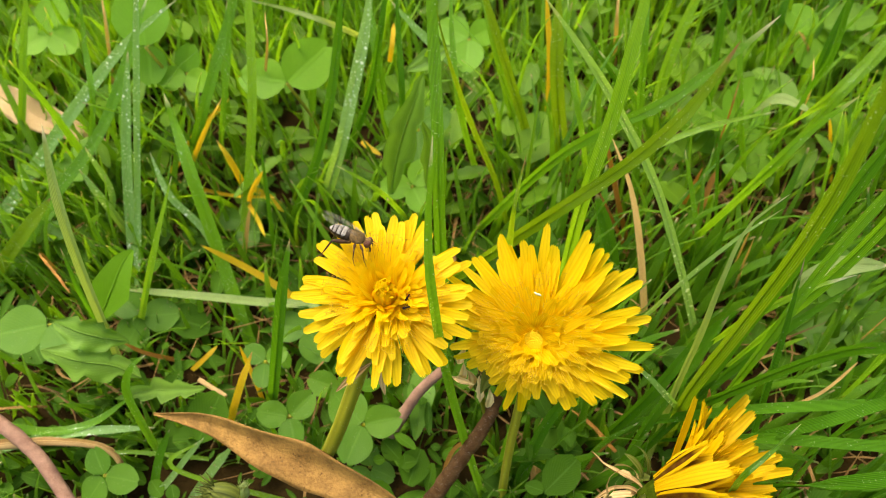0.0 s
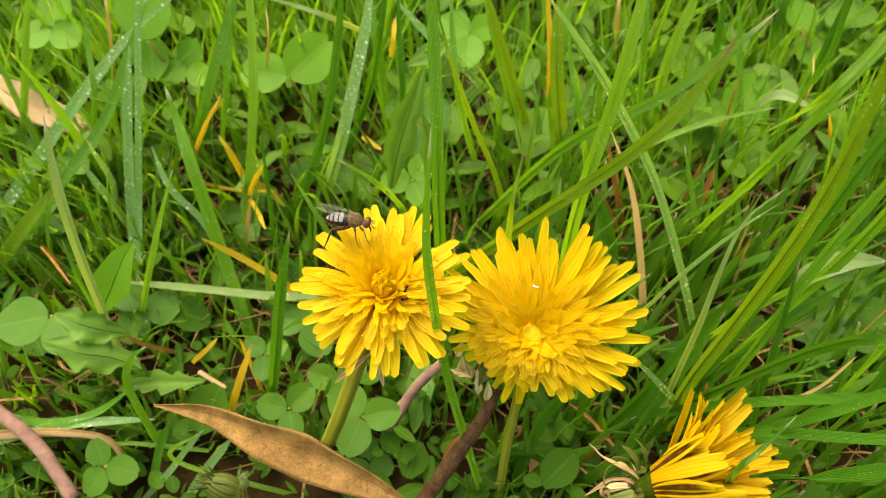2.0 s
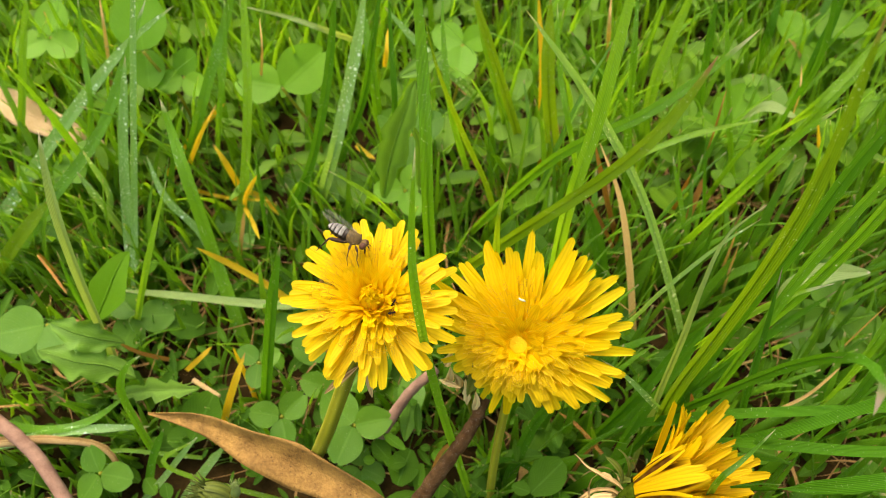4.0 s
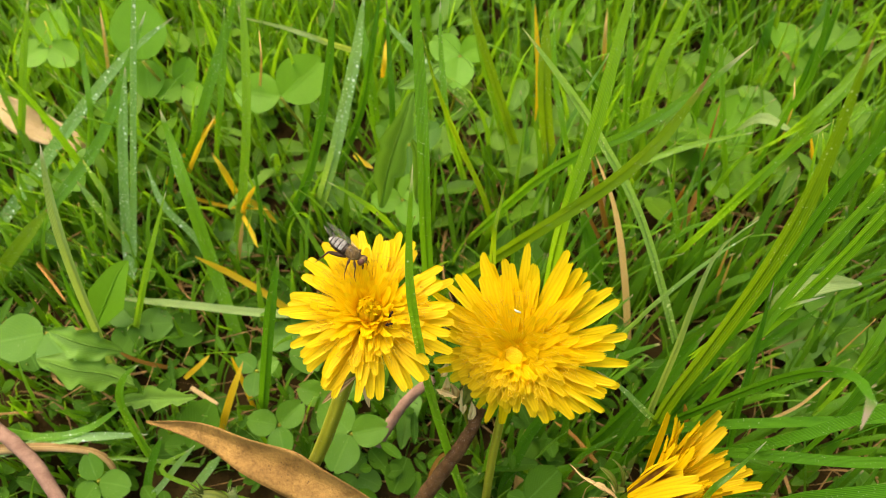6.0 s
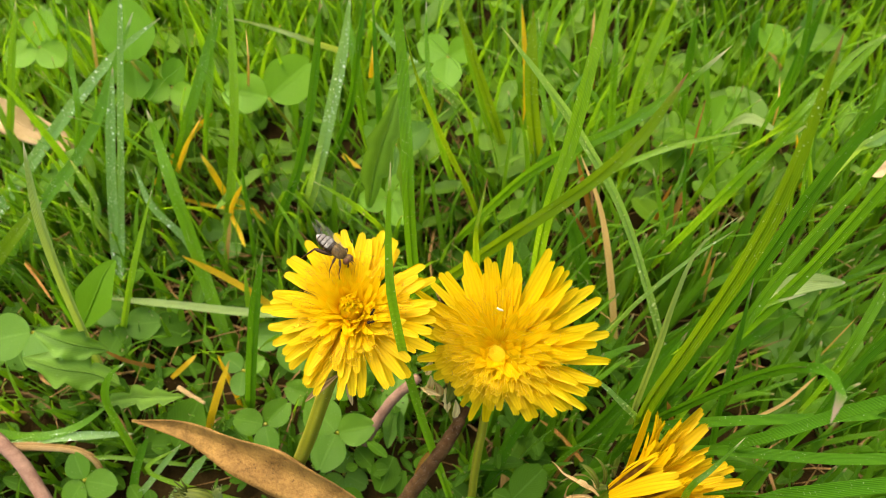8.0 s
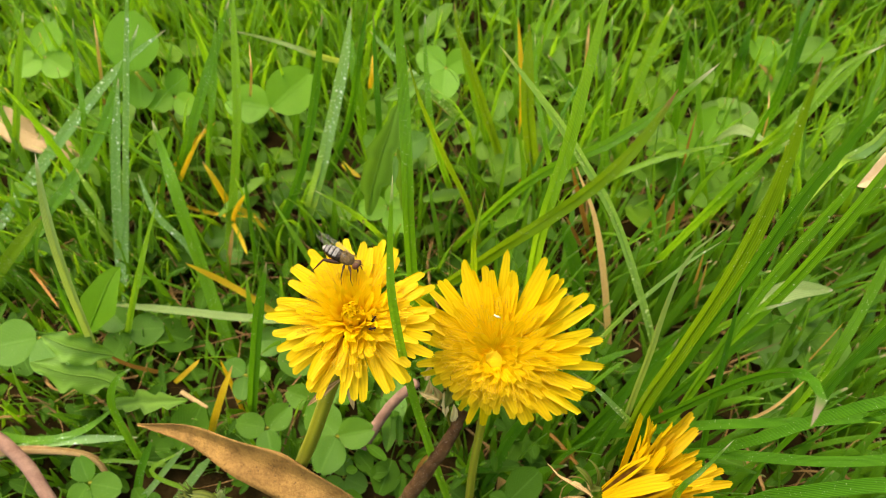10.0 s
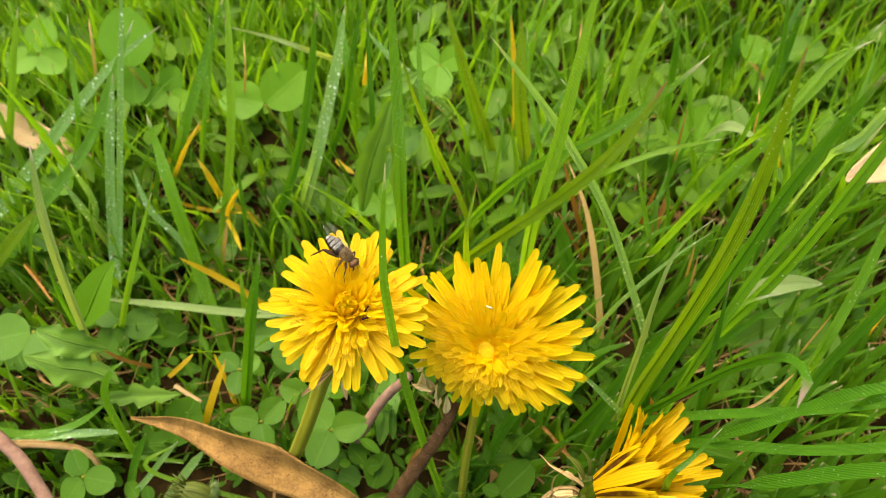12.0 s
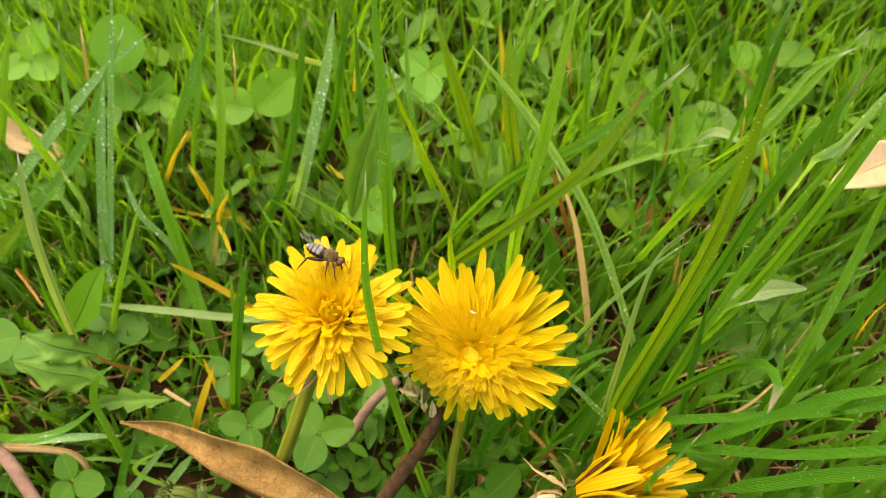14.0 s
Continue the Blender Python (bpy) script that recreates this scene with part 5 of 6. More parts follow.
clover(0.1676, 0.2747, 0.0323, 0.0154, 10, tilt=(0.00, -0.60), tender=True)
clover(-0.0114, 0.1797, 0.0390, 0.0118, 300, tilt=(0.00, -0.45), tender=True)
clover(0.0337, 0.0836, 0.0023, 0.0074, 60, tilt=(0.00, -0.45))
clover(-0.0602, 0.1150, 0.0242, 0.0082, 30, tilt=(0.00, -0.45))
broad_leaf([(-0.0071, 0.0591, 0.0396), (-0.0263, 0.0679, 0.0433), (-0.0521, 0.0785, 0.0434), (-0.0711, 0.0865, 0.0417), (-0.0881, 0.0902, 0.0386)], 0.0148, (0.1,-0.75,0.65), DRY_LEAF, "dry_leaf", "curled brown dead leaf with dark specks lying on the grass", "dead leaf", peak=0.40, curl=0.42, tipped=0.85, wave=0.10, thick=0.0005, ridge=0.3)
broad_leaf([(-0.0941, 0.1017, 0.0400), (-0.1014, 0.1032, 0.0450), (-0.1101, 0.1027, 0.0490), (-0.1212, 0.1050, 0.0520)], 0.0172, (0,-0.5,0.86), ROSETTE, "dandelion_leaf", "toothed grey-green dandelion leaf close to the ground", "leaf", lobes=3, depth=0.55, peak=0.45, curl=-0.15, wave=0.12, seed=11)
broad_leaf([(-0.0976, 0.1105, 0.0470), (-0.1039, 0.1092, 0.0520), (-0.1097, 0.1095, 0.0550), (-0.1179, 0.1124, 0.0560)], 0.0128, (0.1,-0.5,0.86), ROSETTE, "dandelion_leaf", "pale toothed dandelion leaf above another", "leaf", lobes=3, depth=0.35, peak=0.5, curl=0.15, wave=0.15, seed=12)
broad_leaf([(-0.1063, 0.1003, 0.0270), (-0.0952, 0.1017, 0.0300), (-0.0848, 0.1012, 0.0320), (-0.0760, 0.1011, 0.0330)], 0.0100, (0,-0.5,0.86), ROSETTE, "dandelion_leaf", "toothed grey-green dandelion leaf close to the ground", "leaf", lobes=4, depth=0.6, seed=13)
broad_leaf([(-0.1213, 0.1310, 0.0232), (-0.1151, 0.1365, 0.0332), (-0.1094, 0.1423, 0.0421), (-0.1048, 0.1455, 0.0468)], 0.0136, (0,-0.75,0.65), TENDER, "oval_leaf", "oval smooth green leaf between grass blades", "leaf", tipped=0.6, peak=0.45)
broad_leaf([(-0.0198, 0.1763, 0.0366), (-0.0157, 0.1799, 0.0575), (-0.0102, 0.1835, 0.0758), (-0.0063, 0.1882, 0.0865)], 0.0147, (0,-0.75,0.65), ROSETTE, "dandelion_leaf", "broad pale green dandelion leaf rising from the lawn", "leaf", lobes=3, depth=0.5, seed=4)
broad_leaf([(-0.0059, 0.1733, 0.0467), (-0.0047, 0.1767, 0.0638), (-0.0068, 0.1782, 0.0746)], 0.0078, (0.3,-0.75,0.55), ROSETTE, "dandelion_leaf", "folded tip of a pale green dandelion leaf", "leaf", lobes=2, depth=0.3, seed=5)
broad_leaf([(-0.2021, 0.2419, 0.0399), (-0.1779, 0.2276, 0.0359), (-0.1616, 0.2209, 0.0313), (-0.1384, 0.2139, 0.0263)], 0.0145, (0,-0.6,0.8), TAN_LEAF, "dry_leaf", "tan dead leaf lying between grass blades", "dead leaf", thick=0.0005, curl=0.2)
broad_leaf([(0.1894, 0.1806, 0.0772), (0.1703, 0.1723, 0.0769), (0.1573, 0.1669, 0.0752), (0.1514, 0.1646, 0.0733)], 0.0169, (0,-0.6,0.8), TAN_LEAF, "dry_leaf", "tan dead leaf lying between grass blades", "dead leaf", thick=0.0005, curl=0.2)
broad_leaf([(-0.0066, 0.1205, 0.0220), (-0.0073, 0.1035, 0.0223), (-0.0091, 0.0898, 0.0176)], 0.0095, (0,-0.5,0.86), CLOVER, "oval_leaf", "small dark green leaf in the shade", "leaf")
broad_leaf([(-0.0333, 0.1284, 0.0153), (-0.0366, 0.1359, 0.0266), (-0.0438, 0.1397, 0.0354)], 0.0159, (0,-0.6,0.8), CLOVER, "oval_leaf", "small dark green leaf in the shade", "leaf")
broad_leaf([(0.0031, 0.2069, 0.0825), (-0.0047, 0.2029, 0.0797), (-0.0125, 0.1997, 0.0774)], 0.0078, (0,-0.6,0.8), ROSETTE, "oval_leaf", "small pale leaf", "leaf")
# Added pale strip: whitish highlights among the grass, put into a leaf's colour
broad_leaf([(0.1149, 0.2021, 0.0547), (0.1231, 0.2028, 0.0613), (0.1331, 0.1949, 0.0619)], 0.0041, (0,-0.6,0.8), PALE, "oval_leaf", "small pale leaf", "leaf")
broad_leaf([(0.1111, 0.1260, 0.0502), (0.1141, 0.1277, 0.0575), (0.1259, 0.1300, 0.0604), (0.1394, 0.1312, 0.0587)], 0.0071, (0,-0.6,0.8), PALE, "oval_leaf", "pale underside of a broad grass leaf", "leaf")
stick([(-0.0074, 0.0627, 0.0242), (0.0042, 0.0735, 0.0428), (0.0121, 0.0813, 0.0531), (0.0153, 0.0878, 0.0577)], (0.0025, 0.0019), BARK, "twig", "speckled brown twig among the flower stalks", "twig", wobble=0.16)
stick([(-0.0173, 0.0909, 0.0196), (-0.0079, 0.1001, 0.0321), (0.0011, 0.1050, 0.0404)], (0.0020, 0.0016), ROSY, "twig", "dull pink-brown dead stem behind the flowers", "twig", seed=3)
stick([(-0.1517, 0.0985, 0.0249), (-0.1306, 0.0846, 0.0213), (-0.1160, 0.0687, 0.0150)], (0.0024, 0.0022), ROSY, "twig", "pinkish-brown fallen stem on the ground", "twig", seed=4)
stick([(-0.1504, 0.0883, 0.0165), (-0.1259, 0.0891, 0.0183), (-0.1098, 0.0875, 0.0160), (-0.1042, 0.0813, 0.0092)], (0.0019, 0.0009), WITHERED, "dead_stem", "withered pale stem on the ground", "twig", seed=5)
stick([(-0.0818, 0.1087, 0.0235), (-0.0721, 0.1032, 0.0221)], (0.0008, 0.0008), WITHERED, "dead_stem", "short broken straw on the soil", "twig", seed=6)
broad_leaf([(-0.0170, 0.0821, 0.0903), (-0.0229, 0.0805, 0.0843), (-0.0268, 0.0786, 0.0805)], 0.0022, (0,-0.6,0.8), WITHERED, "bract", "withered bract hanging under a dandelion head", "bract")
broad_leaf([(-0.0143, 0.0826, 0.0894), (-0.0150, 0.0802, 0.0841), (-0.0145, 0.0779, 0.0800)], 0.0020, (0,-0.6,0.8), WITHERED, "bract", "withered bract hanging under a dandelion head", "bract")
broad_leaf([(0.0509, 0.0567, 0.0689), (0.0467, 0.0599, 0.0699), (0.0411, 0.0633, 0.0698), (0.0379, 0.0679, 0.0682)], 0.0020, (0.5,0.2,0.6), WITHERED, "bract", "long curled pale bract bent back from a dandelion", "bract", curl=0.5, peak=0.35, seed=8, wave=0.2)
broad_leaf([(0.0509, 0.0548, 0.0675), (0.0463, 0.0580, 0.0686), (0.0418, 0.0584, 0.0664), (0.0365, 0.0562, 0.0624)], 0.0018, (0.5,0.2,0.6), WITHERED, "bract", "long curled pale bract bent back from a dandelion", "bract", curl=0.5, peak=0.35, seed=9, wave=0.2)
ant(pose(-0.0080, 0.0892, 0.1085, 14, -29, 53), "tiny black ant among the yellow florets")
ant(pose(-0.0083, 0.0869, 0.1077, 22, -7, 10), "tiny black ant among the yellow florets")
grub(pose(0.0233, 0.0971, 0.0969, 12, -45, 61))
flower_bud([(0.0168, 0.0926, 0.0100), (0.0104, 0.0883, 0.0604)], (0.212, 0.660, 0.721), 0.0055, "withered brown dandelion bud between the flower stalks", BRACT, WITHERED, 2)
flower_bud([(-0.0646, 0.0662, 0.0050), (-0.0552, 0.0598, 0.0539)], (-0.780, 0.145, 0.609), 0.0085, "closed grey-green dandelion bud close to the ground", BRACT, BRACT, 4)
flower_bud([(-0.0630, 0.0680, 0.0050), (-0.0555, 0.0642, 0.0436)], (0.105, 0.388, 0.915), 0.0040, "small pale green flower bud in the grass", PALE, PALE, 5)
grass_blade([(0.0951, 0.1861, 0.0000), (0.0943, 0.1833, 0.0279), (0.0933, 0.1791, 0.0508)], 0.0020, RUSTY, "rust-brown dead grass stem")
grass_blade([(0.1122, 0.1504, 0.0000), (0.1035, 0.1439, 0.0361), (0.0952, 0.1349, 0.0687)], 0.0013, STRAW, "dry straw-coloured grass stem")
grass_blade([(0.1442, 0.1246, 0.0000), (0.1351, 0.1154, 0.0425), (0.1218, 0.1026, 0.0868)], 0.0017, STRAW, "dry straw-coloured grass stem")
grass_blade([(0.1102, 0.1555, 0.0000), (0.1013, 0.1458, 0.0400), (0.0913, 0.1335, 0.0778)], 0.0014, STRAW, "dry straw-coloured grass stem")
grass_blade([(0.1831, 0.1402, 0.0000), (0.1649, 0.1271, 0.0480), (0.1487, 0.1109, 0.0873)], 0.0020, YELLOWED, "yellowed dying grass blade")
grass_blade([(-0.1122, 0.2220, 0.0000), (-0.1010, 0.2171, 0.0270), (-0.0875, 0.2082, 0.0589)], 0.0023, YELLOWED, "yellowed dying grass blade")
grass_blade([(-0.0784, 0.1637, 0.0100), (-0.0730, 0.1660, 0.0293), (-0.0694, 0.1670, 0.0423)], 0.0017, STRAW, "dry straw-coloured grass stem")
grass_blade([(-0.1506, 0.1622, 0.0000), (-0.1447, 0.1553, 0.0226), (-0.1391, 0.1485, 0.0416)], 0.0016, RUSTY, "rust-brown dead grass stem")
grass_blade([(-0.0924, 0.1221, 0.0100), (-0.1018, 0.1190, 0.0228), (-0.1069, 0.1182, 0.0325)], 0.0018, RUSTY, "rust-brown dead grass stem")
grass_blade([(0.0767, 0.1817, 0.0000), (0.0655, 0.1810, 0.0341), (0.0552, 0.1770, 0.0677)], 0.0021, RUSTY, "rust-brown dead grass stem")
grass_blade([(-0.1209, 0.2155, 0.0000), (-0.0886, 0.1943, 0.0161), (-0.0630, 0.1794, 0.0327)], 0.0018, YELLOWED, "yellowed dying grass blade", up=(0,-.2,1))
grass_blade([(0.0452, 0.0805, 0.0000), (0.0497, 0.0846, 0.0215), (0.0537, 0.0854, 0.0340)], 0.0014, RUSTY, "rust-brown dead grass stem")
grass_blade([(0.1846, 0.2888, 0.0000), (0.1565, 0.2596, 0.0401), (0.1416, 0.2433, 0.0592)], 0.0021, STRAW, "dry straw-coloured grass stem")
grass_blade([(0.0632, 0.2090, -0.0000), (0.0481, 0.1813, 0.0645), (0.0416, 0.1889, 0.0882), (0.0390, 0.2000, 0.1082)], 0.0021)
grass_blade([(0.0795, 0.1846, 0.0000), (0.0727, 0.1945, 0.0476), (0.0669, 0.1974, 0.0880), (0.0660, 0.2087, 0.1082)], 0.0029)
grass_blade([(0.0164, 0.2122, 0.0000), (0.0061, 0.1877, 0.0690), (0.0029, 0.1980, 0.0945), (0.0025, 0.2087, 0.1082)], 0.0024)
grass_blade([(-0.0207, 0.2090, -0.0000), (-0.0141, 0.1877, 0.0690), (-0.0145, 0.1980, 0.0945), (-0.0151, 0.2087, 0.1082)], 0.0023, DEEP, "dark green grass blade dotted with pale specks")
grass_blade([(-0.1575, 0.2122, 0.0000), (-0.1256, 0.1949, 0.0619), (-0.1238, 0.2069, 0.0825), (-0.1210, 0.2143, 0.0999)], 0.0024)
grass_blade([(-0.0995, 0.2220, 0.0000), (-0.0818, 0.2021, 0.0547), (-0.0755, 0.2092, 0.0780), (-0.0728, 0.2186, 0.0968)], 0.0023)
broad_leaf([(0.0040, 0.0949, 0.0632), (0.0055, 0.0945, 0.0691), (0.0061, 0.0950, 0.0731)], 0.0029, (-0.4,-0.6,0.8), SPENT, "withered_floret", "pinkish withered floret caught between the flower stalks", "floret", curl=0.6, wave=0.3, peak=0.5, seed=0)
broad_leaf([(0.0043, 0.0906, 0.0602), (0.0055, 0.0906, 0.0663), (0.0056, 0.0914, 0.0706)], 0.0027, (0.0,-0.6,0.8), SPENT, "withered_floret", "pinkish withered floret caught between the flower stalks", "floret", curl=0.6, wave=0.3, peak=0.5, seed=1)
broad_leaf([(0.0078, 0.0890, 0.0591), (0.0077, 0.0891, 0.0652), (0.0066, 0.0898, 0.0695)], 0.0033, (0.4,-0.6,0.8), SPENT, "withered_floret", "pinkish withered floret caught between the flower stalks", "floret", curl=0.6, wave=0.3, peak=0.5, seed=2)
broad_leaf([(0.0103, 0.0860, 0.0569), (0.0105, 0.0869, 0.0637), (0.0098, 0.0886, 0.0686)], 0.0027, (-0.4,-0.6,0.8), SPENT, "withered_floret", "pinkish withered floret caught between the flower stalks", "floret", curl=0.6, wave=0.3, peak=0.5, seed=3)
broad_leaf([(0.0123, 0.0846, 0.0560), (0.0129, 0.0848, 0.0623), (0.0126, 0.0858, 0.0666)], 0.0025, (0.0,-0.6,0.8), SPENT, "withered_floret", "pinkish withered floret caught between the flower stalks", "floret", curl=0.6, wave=0.3, peak=0.5, seed=4)
broad_leaf([(0.0052, 0.0966, 0.0645), (0.0082, 0.0949, 0.0694), (0.0100, 0.0940, 0.0724)], 0.0023, (0.4,-0.6,0.8), SPENT, "withered_floret", "pinkish withered floret caught between the flower stalks", "floret", curl=0.6, wave=0.3, peak=0.5, seed=5)
broad_leaf([(0.0024, 0.0919, 0.0611), (0.0060, 0.0888, 0.0651), (0.0085, 0.0866, 0.0672)], 0.0021, (-0.4,-0.6,0.8), SPENT, "withered_floret", "pinkish withered floret caught between the flower stalks", "floret", curl=0.6, wave=0.3, peak=0.5, seed=6)
broad_leaf([(0.0138, 0.0920, 0.0612), (0.0128, 0.0910, 0.0667), (0.0110, 0.0909, 0.0702)], 0.0025, (0.0,-0.6,0.8), SPENT, "withered_floret", "pinkish withered floret caught between the flower stalks", "floret", curl=0.6, wave=0.3, peak=0.5, seed=7)
broad_leaf([(0.0101, 0.0839, 0.0677), (0.0118, 0.0865, 0.0732), (0.0122, 0.0887, 0.0773), (0.0111, 0.0900, 0.0782)], 0.0037, (0,-0.6,0.8), BRACT, "bract", "dark green withered bract below a dandelion head", "bract", curl=0.5, wave=0.3)
grass_blade([(-0.0866, 0.2643, 0.0000), (-0.0601, 0.2032, 0.0834), (-0.0598, 0.2098, 0.0944)], 0.0013, STRAW, "dry straw-coloured grass stem")
grass_blade([(-0.1134, 0.2200, -0.0000), (-0.0782, 0.1741, 0.0745), (-0.0714, 0.1789, 0.0842)], 0.0022, YELLOWED, "yellowed dying grass blade")
grass_blade([(-0.0819, 0.1944, 0.0000), (-0.0727, 0.1788, 0.0340), (-0.0568, 0.1566, 0.0745)], 0.0020, YELLOWED, "yellowed dying grass blade")
grass_blade([(0.1206, 0.2271, 0.0000), (0.0970, 0.1837, 0.0718), (0.0969, 0.1863, 0.0860)], 0.0014, RUSTY, "rust-brown dead grass stem")
grass_blade([(0.1580, 0.2384, 0.0000), (0.1317, 0.2012, 0.0664), (0.1305, 0.2078, 0.0774)], 0.0015, STRAW, "dry straw-coloured grass stem")
grass_blade([(-0.0804, 0.1912, 0.0200), (-0.0700, 0.1721, 0.0300), (-0.0644, 0.1600, 0.0340)], 0.0022, YELLOWED, "yellowed dying grass blade")
grass_blade([(-0.1120, 0.2016, 0.0200), (-0.0991, 0.2094, 0.0350), (-0.0936, 0.2150, 0.0450)], 0.0026, YELLOWED, "yellowed dying grass blade")
grass_blade([(-0.0635, 0.1865, 0.0160), (-0.0707, 0.1895, 0.0220), (-0.0767, 0.1906, 0.0260)], 0.0030, YELLOWED, "yellowed dying grass blade")
grass_blade([(-0.0330, 0.2110, 0.0300), (-0.0291, 0.2055, 0.0320), (-0.0244, 0.2016, 0.0320)], 0.0022, YELLOWED, "yellowed dying grass blade")
grass_blade([(-0.1467, 0.1553, 0.0300), (-0.1356, 0.1440, 0.0360), (-0.1248, 0.1323, 0.0400)], 0.0014, RUSTY, "rust-brown dead grass stem")
grass_blade([(-0.0860, 0.1139, 0.0200), (-0.0800, 0.1158, 0.0260), (-0.0762, 0.1191, 0.0280)], 0.0018, YELLOWED, "yellowed dying grass blade")
grass_blade([(-0.0214, 0.2355, 0.0500), (-0.0201, 0.2362, 0.0580), (-0.0195, 0.2450, 0.0620)], 0.0020, YELLOWED, "yellowed dying grass blade")
grass_blade([(0.0962, 0.1734, 0.0300), (0.0986, 0.1789, 0.0400), (0.1002, 0.1820, 0.0460)], 0.0026, RUSTY, "rust-brown dead grass stem")
grass_blade([(0.1084, 0.0941, 0.0350), (0.1179, 0.0975, 0.0400), (0.1277, 0.1042, 0.0460)], 0.0012, STRAW, "dry straw-coloured grass stem")
grass_blade([(0.0564, 0.0865, 0.0160), (0.0484, 0.0946, 0.0200), (0.0420, 0.0987, 0.0220)], 0.0014, RUSTY, "rust-brown dead grass stem")
grass_blade([(0.0874, 0.1009, 0.0450), (0.0920, 0.1012, 0.0520), (0.1001, 0.1019, 0.0580)], 0.0010, STRAW, "dry straw-coloured grass stem")
# ---- the lawn between and behind the single blades ----
GAPS = ((-0.092, 0.200, 0.036), (-0.117, 0.245, 0.028), (-0.075, 0.125, 0.030), (0.104, 0.185, 0.030), (-0.036, 0.225, 0.030))


def lawn(name, count, seed, material, label, category, low, high, wide, flat, region, toward=None):
    """Uncounted blades, each a folded tapering strip with its own lean and curl."""
    rng = np.random.default_rng(seed)
    verts, faces, uvs = [], [], []
    n, m = 7, 3
    x0, x1, y0, y1 = region
    tufts = rng.uniform((x0, y0), (x1, y1), (count // 9 + 1, 2))
    for i in range(count):
        c = tufts[i // 9]
        x, y = c + rng.normal(0, 0.012, 2)
        if not (x0 < x < x1 and y0 < y < y1):
            continue
        reach = min(1.0, max(0.0, (y - 0.09) / 0.16)) if abs(x) < 0.3 and y > -0.1 else 1.0
        if -0.105 < x < 0.01 and 0.035 < y < 0.088:
            continue
        if rng.random() < (math.hypot(x - 0.05, y - 0.3) - 0.7) / 1.3:
            continue
        # thin places in the sward, where the dead grass shows
        if not flat and any((x - gx) ** 2 + (y - gy) ** 2 < r * r for gx, gy, r in GAPS) and rng.random() < 0.40:
            continue
        h = rng.uniform(low, low + (high - low) * (0.12 + 0.88 * reach))
        az = rng.uniform(0, 2 * math.pi) if toward is None else rng.normal(*toward)
        swing = rng.normal(0, 0.9) if flat else rng.normal(0, 0.3)
        lean = rng.uniform(0.03, 0.5) if not flat else rng.uniform(1.2, 1.5)
        droop = rng.uniform(0.0, 0.9) if not flat else rng.uniform(-0.2, 0.25)
        w = rng.uniform(*wide)
        d = np.array((math.cos(az), math.sin(az), 0.0))
        face = rng.uniform(-0.9, 0.9)
        side = np.array((-math.sin(az + face), math.cos(az + face), 0.0))
        z0 = ground_height(x, y) - (0.003 if not flat else -0.002 - 0.006 * rng.random())
        p = np.array((x, y, z0))
        base = len(verts)
        step = h / (n - 1)
        for k in range(n):
            v = k / (n - 1)
            a = lean + droop * v * v
            wk = w * min(1.0, (1.04 - v) / 0.5) ** 0.7
            for s in range(m):
                u = s / (m - 1)
                verts.append(tuple(p + side * (u - 0.5) * wk + d * (0.18 * wk * abs(2 * u - 1))))
                uvs.append((u, v))
            d = np.array((math.cos(az + swing * v), math.sin(az + swing * v), 0.0))
            p = p + (d * math.sin(a) + np.array((0, 0, math.cos(a)))) * step
        for k in range(n - 1):
            for s in range(m - 1):
                q = base + k * m + s
                faces.append((q, q + 1, q + m + 1, q + m))
    ob = new(name, mesh_of(name, verts, faces, uvs, material))
    return tagged(ob, label, category, kind="stuff")


lawn("lawn_grass", 8500, 1, MEADOW, "dense green lawn grass of mixed lengths", "grass", 0.018, 0.092, (0.0008, 0.0028), False, (-0.30, 0.38, 0.03, 0.56))
lawn("far_grass", 11000, 2, MEADOW, "dense green lawn grass of mixed lengths", "grass", 0.04, 0.11, (0.003, 0.006), False, (-1.6, 1.7, 0.52, 2.2))
lawn("far_grass", 11000, 13, MEADOW, "dense green lawn grass of mixed lengths", "grass", 0.03, 0.10, (0.003, 0.006), False, (-1.6, 1.7, -1.6, -0.06))
lawn("far_grass", 3600, 14, MEADOW, "dense green lawn grass of mixed lengths", "grass", 0.03, 0.10, (0.003, 0.006), False, (-1.6, -0.28, -0.06, 0.54))
lawn("far_grass", 3600, 15, MEADOW, "dense green lawn grass of mixed lengths", "grass", 0.03, 0.10, (0.003, 0.006), False, (0.36, 1.7, -0.06, 0.54))
lawn("low_grass", 1500, 16, DEEP_LAWN, "short young grass shoots close to the soil", "grass", 0.015, 0.045, (0.0012, 0.003), False, (-0.32, 0.40, -0.07, 0.032))
lawn("tall_grass", 240, 18, MEADOW, "long upright grass blades in the dense lawn", "grass", 0.075, 0.125, (0.0016, 0.0034), False, (-0.20, 0.30, 0.19, 0.44))
lawn("tall_grass", 230, 19, DEEP_LAWN, "long upright grass blades in the dense lawn", "grass", 0.060, 0.110, (0.0014, 0.0034), False, (0.02, 0.32, 0.17, 0.44))
lawn("tall_grass", 120, 20, MEADOW, "long upright grass blades in the dense lawn", "grass", 0.055, 0.100, (0.0014, 0.0030), False, (-0.20, 0.02, 0.19, 0.42))
lawn("dead_grass", 760, 3, LITTER, "rust-brown and straw-coloured dead grass lying on the soil", "dead grass", 0.025, 0.10, (0.0004, 0.0013), True, (-0.24, 0.26, 0.0, 0.24))
lawn("low_grass", 2200, 4, DEEP_LAWN, "short young grass shoots close to the soil", "grass", 0.010, 0.032, (0.0012, 0.003), False, (-0.30, 0.36, 0.0, 0.5))

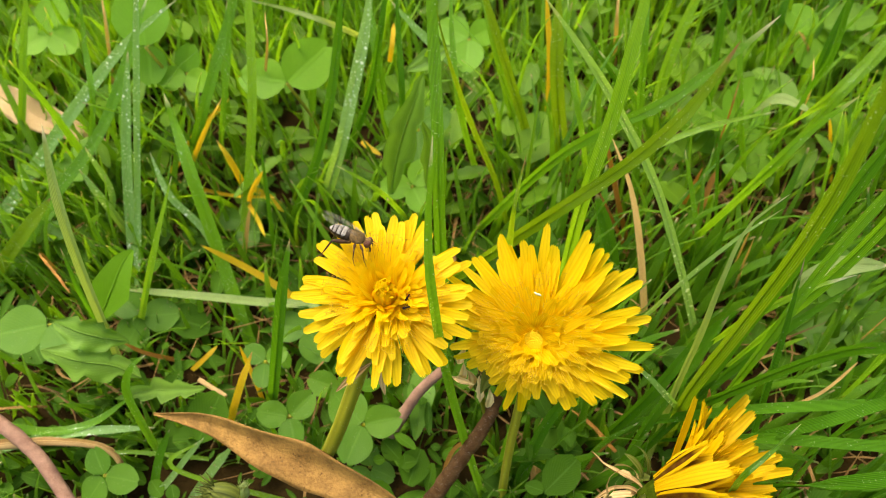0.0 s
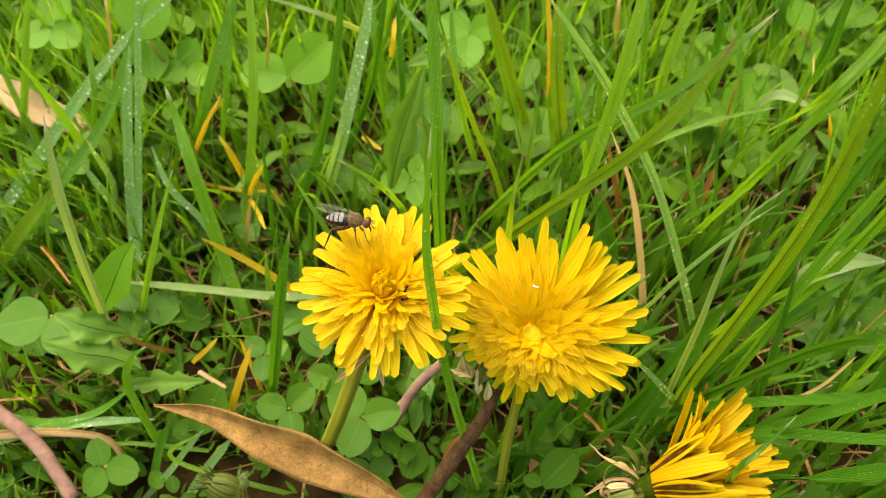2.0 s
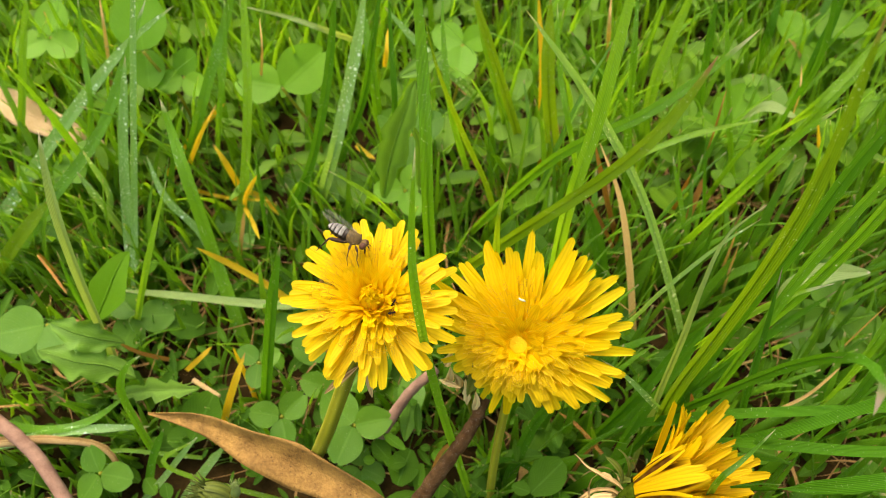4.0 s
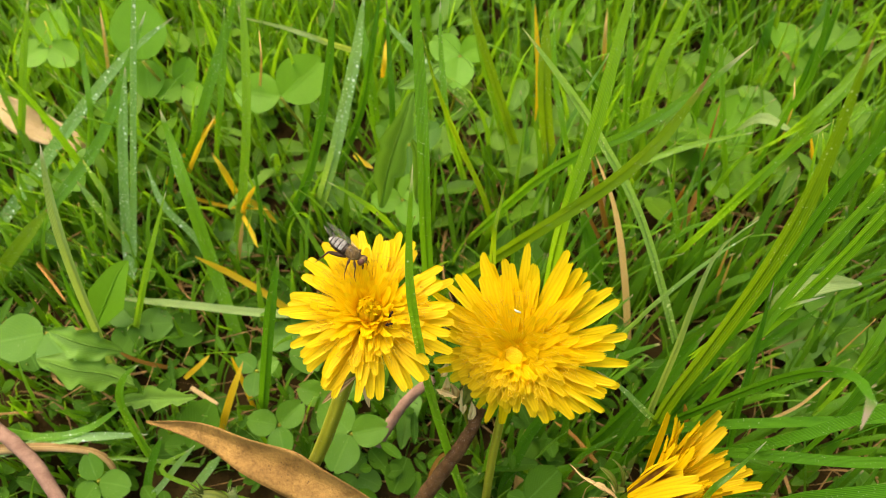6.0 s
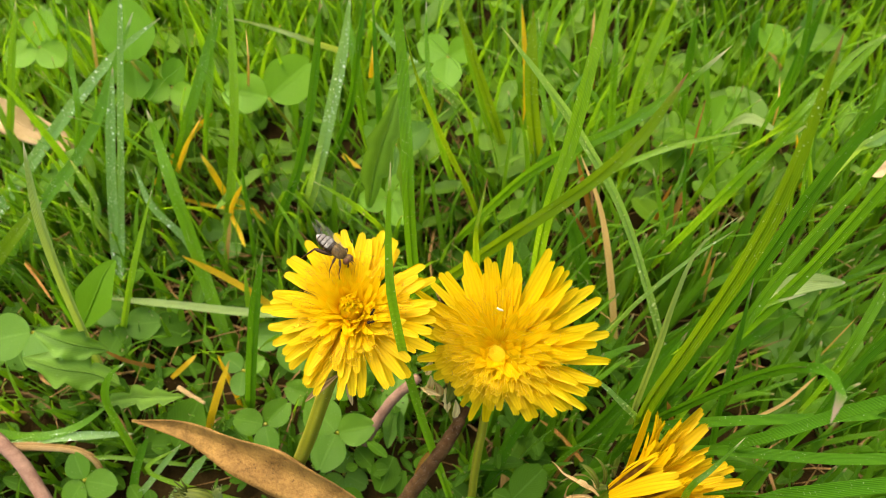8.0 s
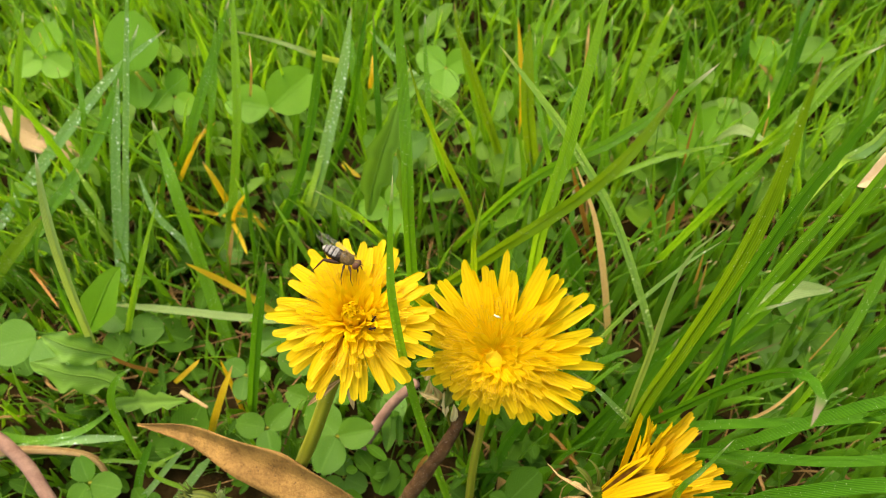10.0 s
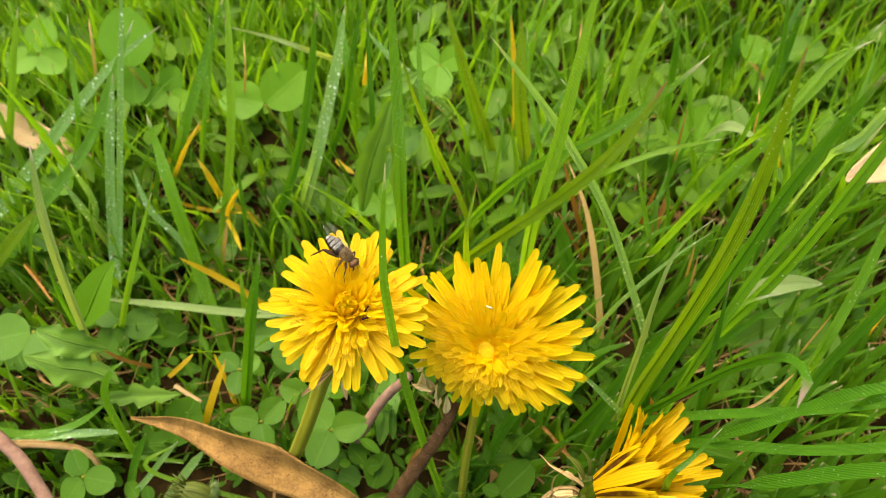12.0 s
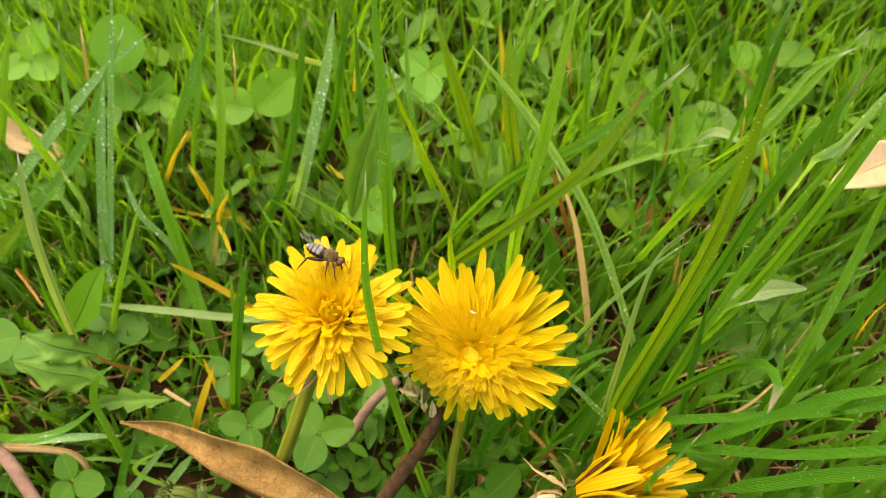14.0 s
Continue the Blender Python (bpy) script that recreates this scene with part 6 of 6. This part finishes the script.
lawn("low_grass", 2100, 12, DEEP_LAWN, "short young grass shoots close to the soil", "grass", 0.020, 0.055, (0.0010, 0.0030), False, (-0.24, 0.05, 0.0, 0.20))
lawn("arching_grass", 420, 7, DEEP_LAWN, "long dark green grass arching over the soil", "grass", 0.04, 0.10, (0.0022, 0.0042), False, (0.03, 0.24, 0.03, 0.17), (0.5, 0.7))


def undergrowth(name, count, seed, material, region, sizes, top, label, round_share=0.5):
    """Leaves of low weeds close to the soil, round and pointed ones mixed."""
    rng = np.random.default_rng(seed)
    verts, faces, uvs = [], [], []
    for i in range(count):
        x, y = rng.uniform(region[0], region[1]), rng.uniform(region[2], region[3])
        if -0.105 < x < -0.02 and 0.035 < y < 0.088 and top > 0.018:
            continue
        z = ground_height(x, y) + rng.uniform(0.001, top)
        r = sizes[0] + (sizes[1] - sizes[0]) * rng.random() ** 2
        slim = 0.8 if rng.random() < round_share else rng.uniform(0.3, 0.55)
        az, el = rng.uniform(0, 6.28), rng.uniform(-0.5, 0.5)
        d = np.array((math.cos(az) * math.cos(el), math.sin(az) * math.cos(el), math.sin(el)))
        side = np.array((-math.sin(az), math.cos(az), rng.uniform(-0.4, 0.4)))
        base = len(verts)
        for k in range(5):
            v = k / 4
            w = r * max(0.06, math.sin(math.pi * (0.04 + 0.90 * v))) ** 0.7
            for u in (-1, 0, 1):
                verts.append(tuple(np.array((x, y, z)) + d * r * (2.8 - slim) * v + side * w * u * slim + np.array((0, 0, 0.2 * w * abs(u)))))
                uvs.append((0.5 + 0.5 * u, v))
        for k in range(4):
            for s in range(2):
                q = base + k * 3 + s
                faces.append((q, q + 1, q + 4, q + 3))
    ob = new(name, mesh_of(name, verts, faces, uvs, material))
    tagged(ob, label, "weeds", kind="stuff")


undergrowth("undergrowth", 3300, 6, UNDERGROWTH, (-0.28, 0.06, 0.0, 0.5), (0.0014, 0.0062), 0.016, "small dark green seedling leaves covering the soil", 0.3)
undergrowth("undergrowth", 700, 8, UNDERGROWTH, (0.06, 0.36, 0.01, 0.3), (0.0014, 0.0050), 0.014, "small dark green seedling leaves covering the soil", 0.4)
undergrowth("weed_leaves", 220, 9, UNDERGROWTH, (-0.28, 0.04, 0.0, 0.19), (0.004, 0.0105), 0.020, "broad dark green weed leaves over the soil", 0.5)
undergrowth("weed_leaves", 150, 17, UNDERGROWTH, (-0.03, 0.14, 0.05, 0.14), (0.003, 0.008), 0.022, "broad dark green weed leaves over the soil", 0.5)
undergrowth("weed_leaves", 1900, 10, BACK_LEAF, (-0.34, 0.42, 0.19, 0.55), (0.004, 0.012), 0.040, "broad fresh green weed leaves behind the grass", 0.18)


def scatter_clover():
    rng = random.Random(21)
    kinds = [clover(0.0, 0.9 + 0.1 * i, 0.05, 0.017, 40 * i, tender=i == 1, seed=i) for i in range(4)]
    for i in range(14):
        x, y = rng.uniform(-0.3, 0.02), rng.uniform(0.13, 0.5)
        c = copy_thing(kinds[i % 4], Matrix.Translation((x, y, ground_height(x, y) - rng.uniform(0.004, 0.034))) @ Matrix.Rotation(rng.uniform(0, 6.28), 4, "Z"))
        s = rng.uniform(0.6, 1.1)
        c.scale = (s, s, s)


scatter_clover()


motions()
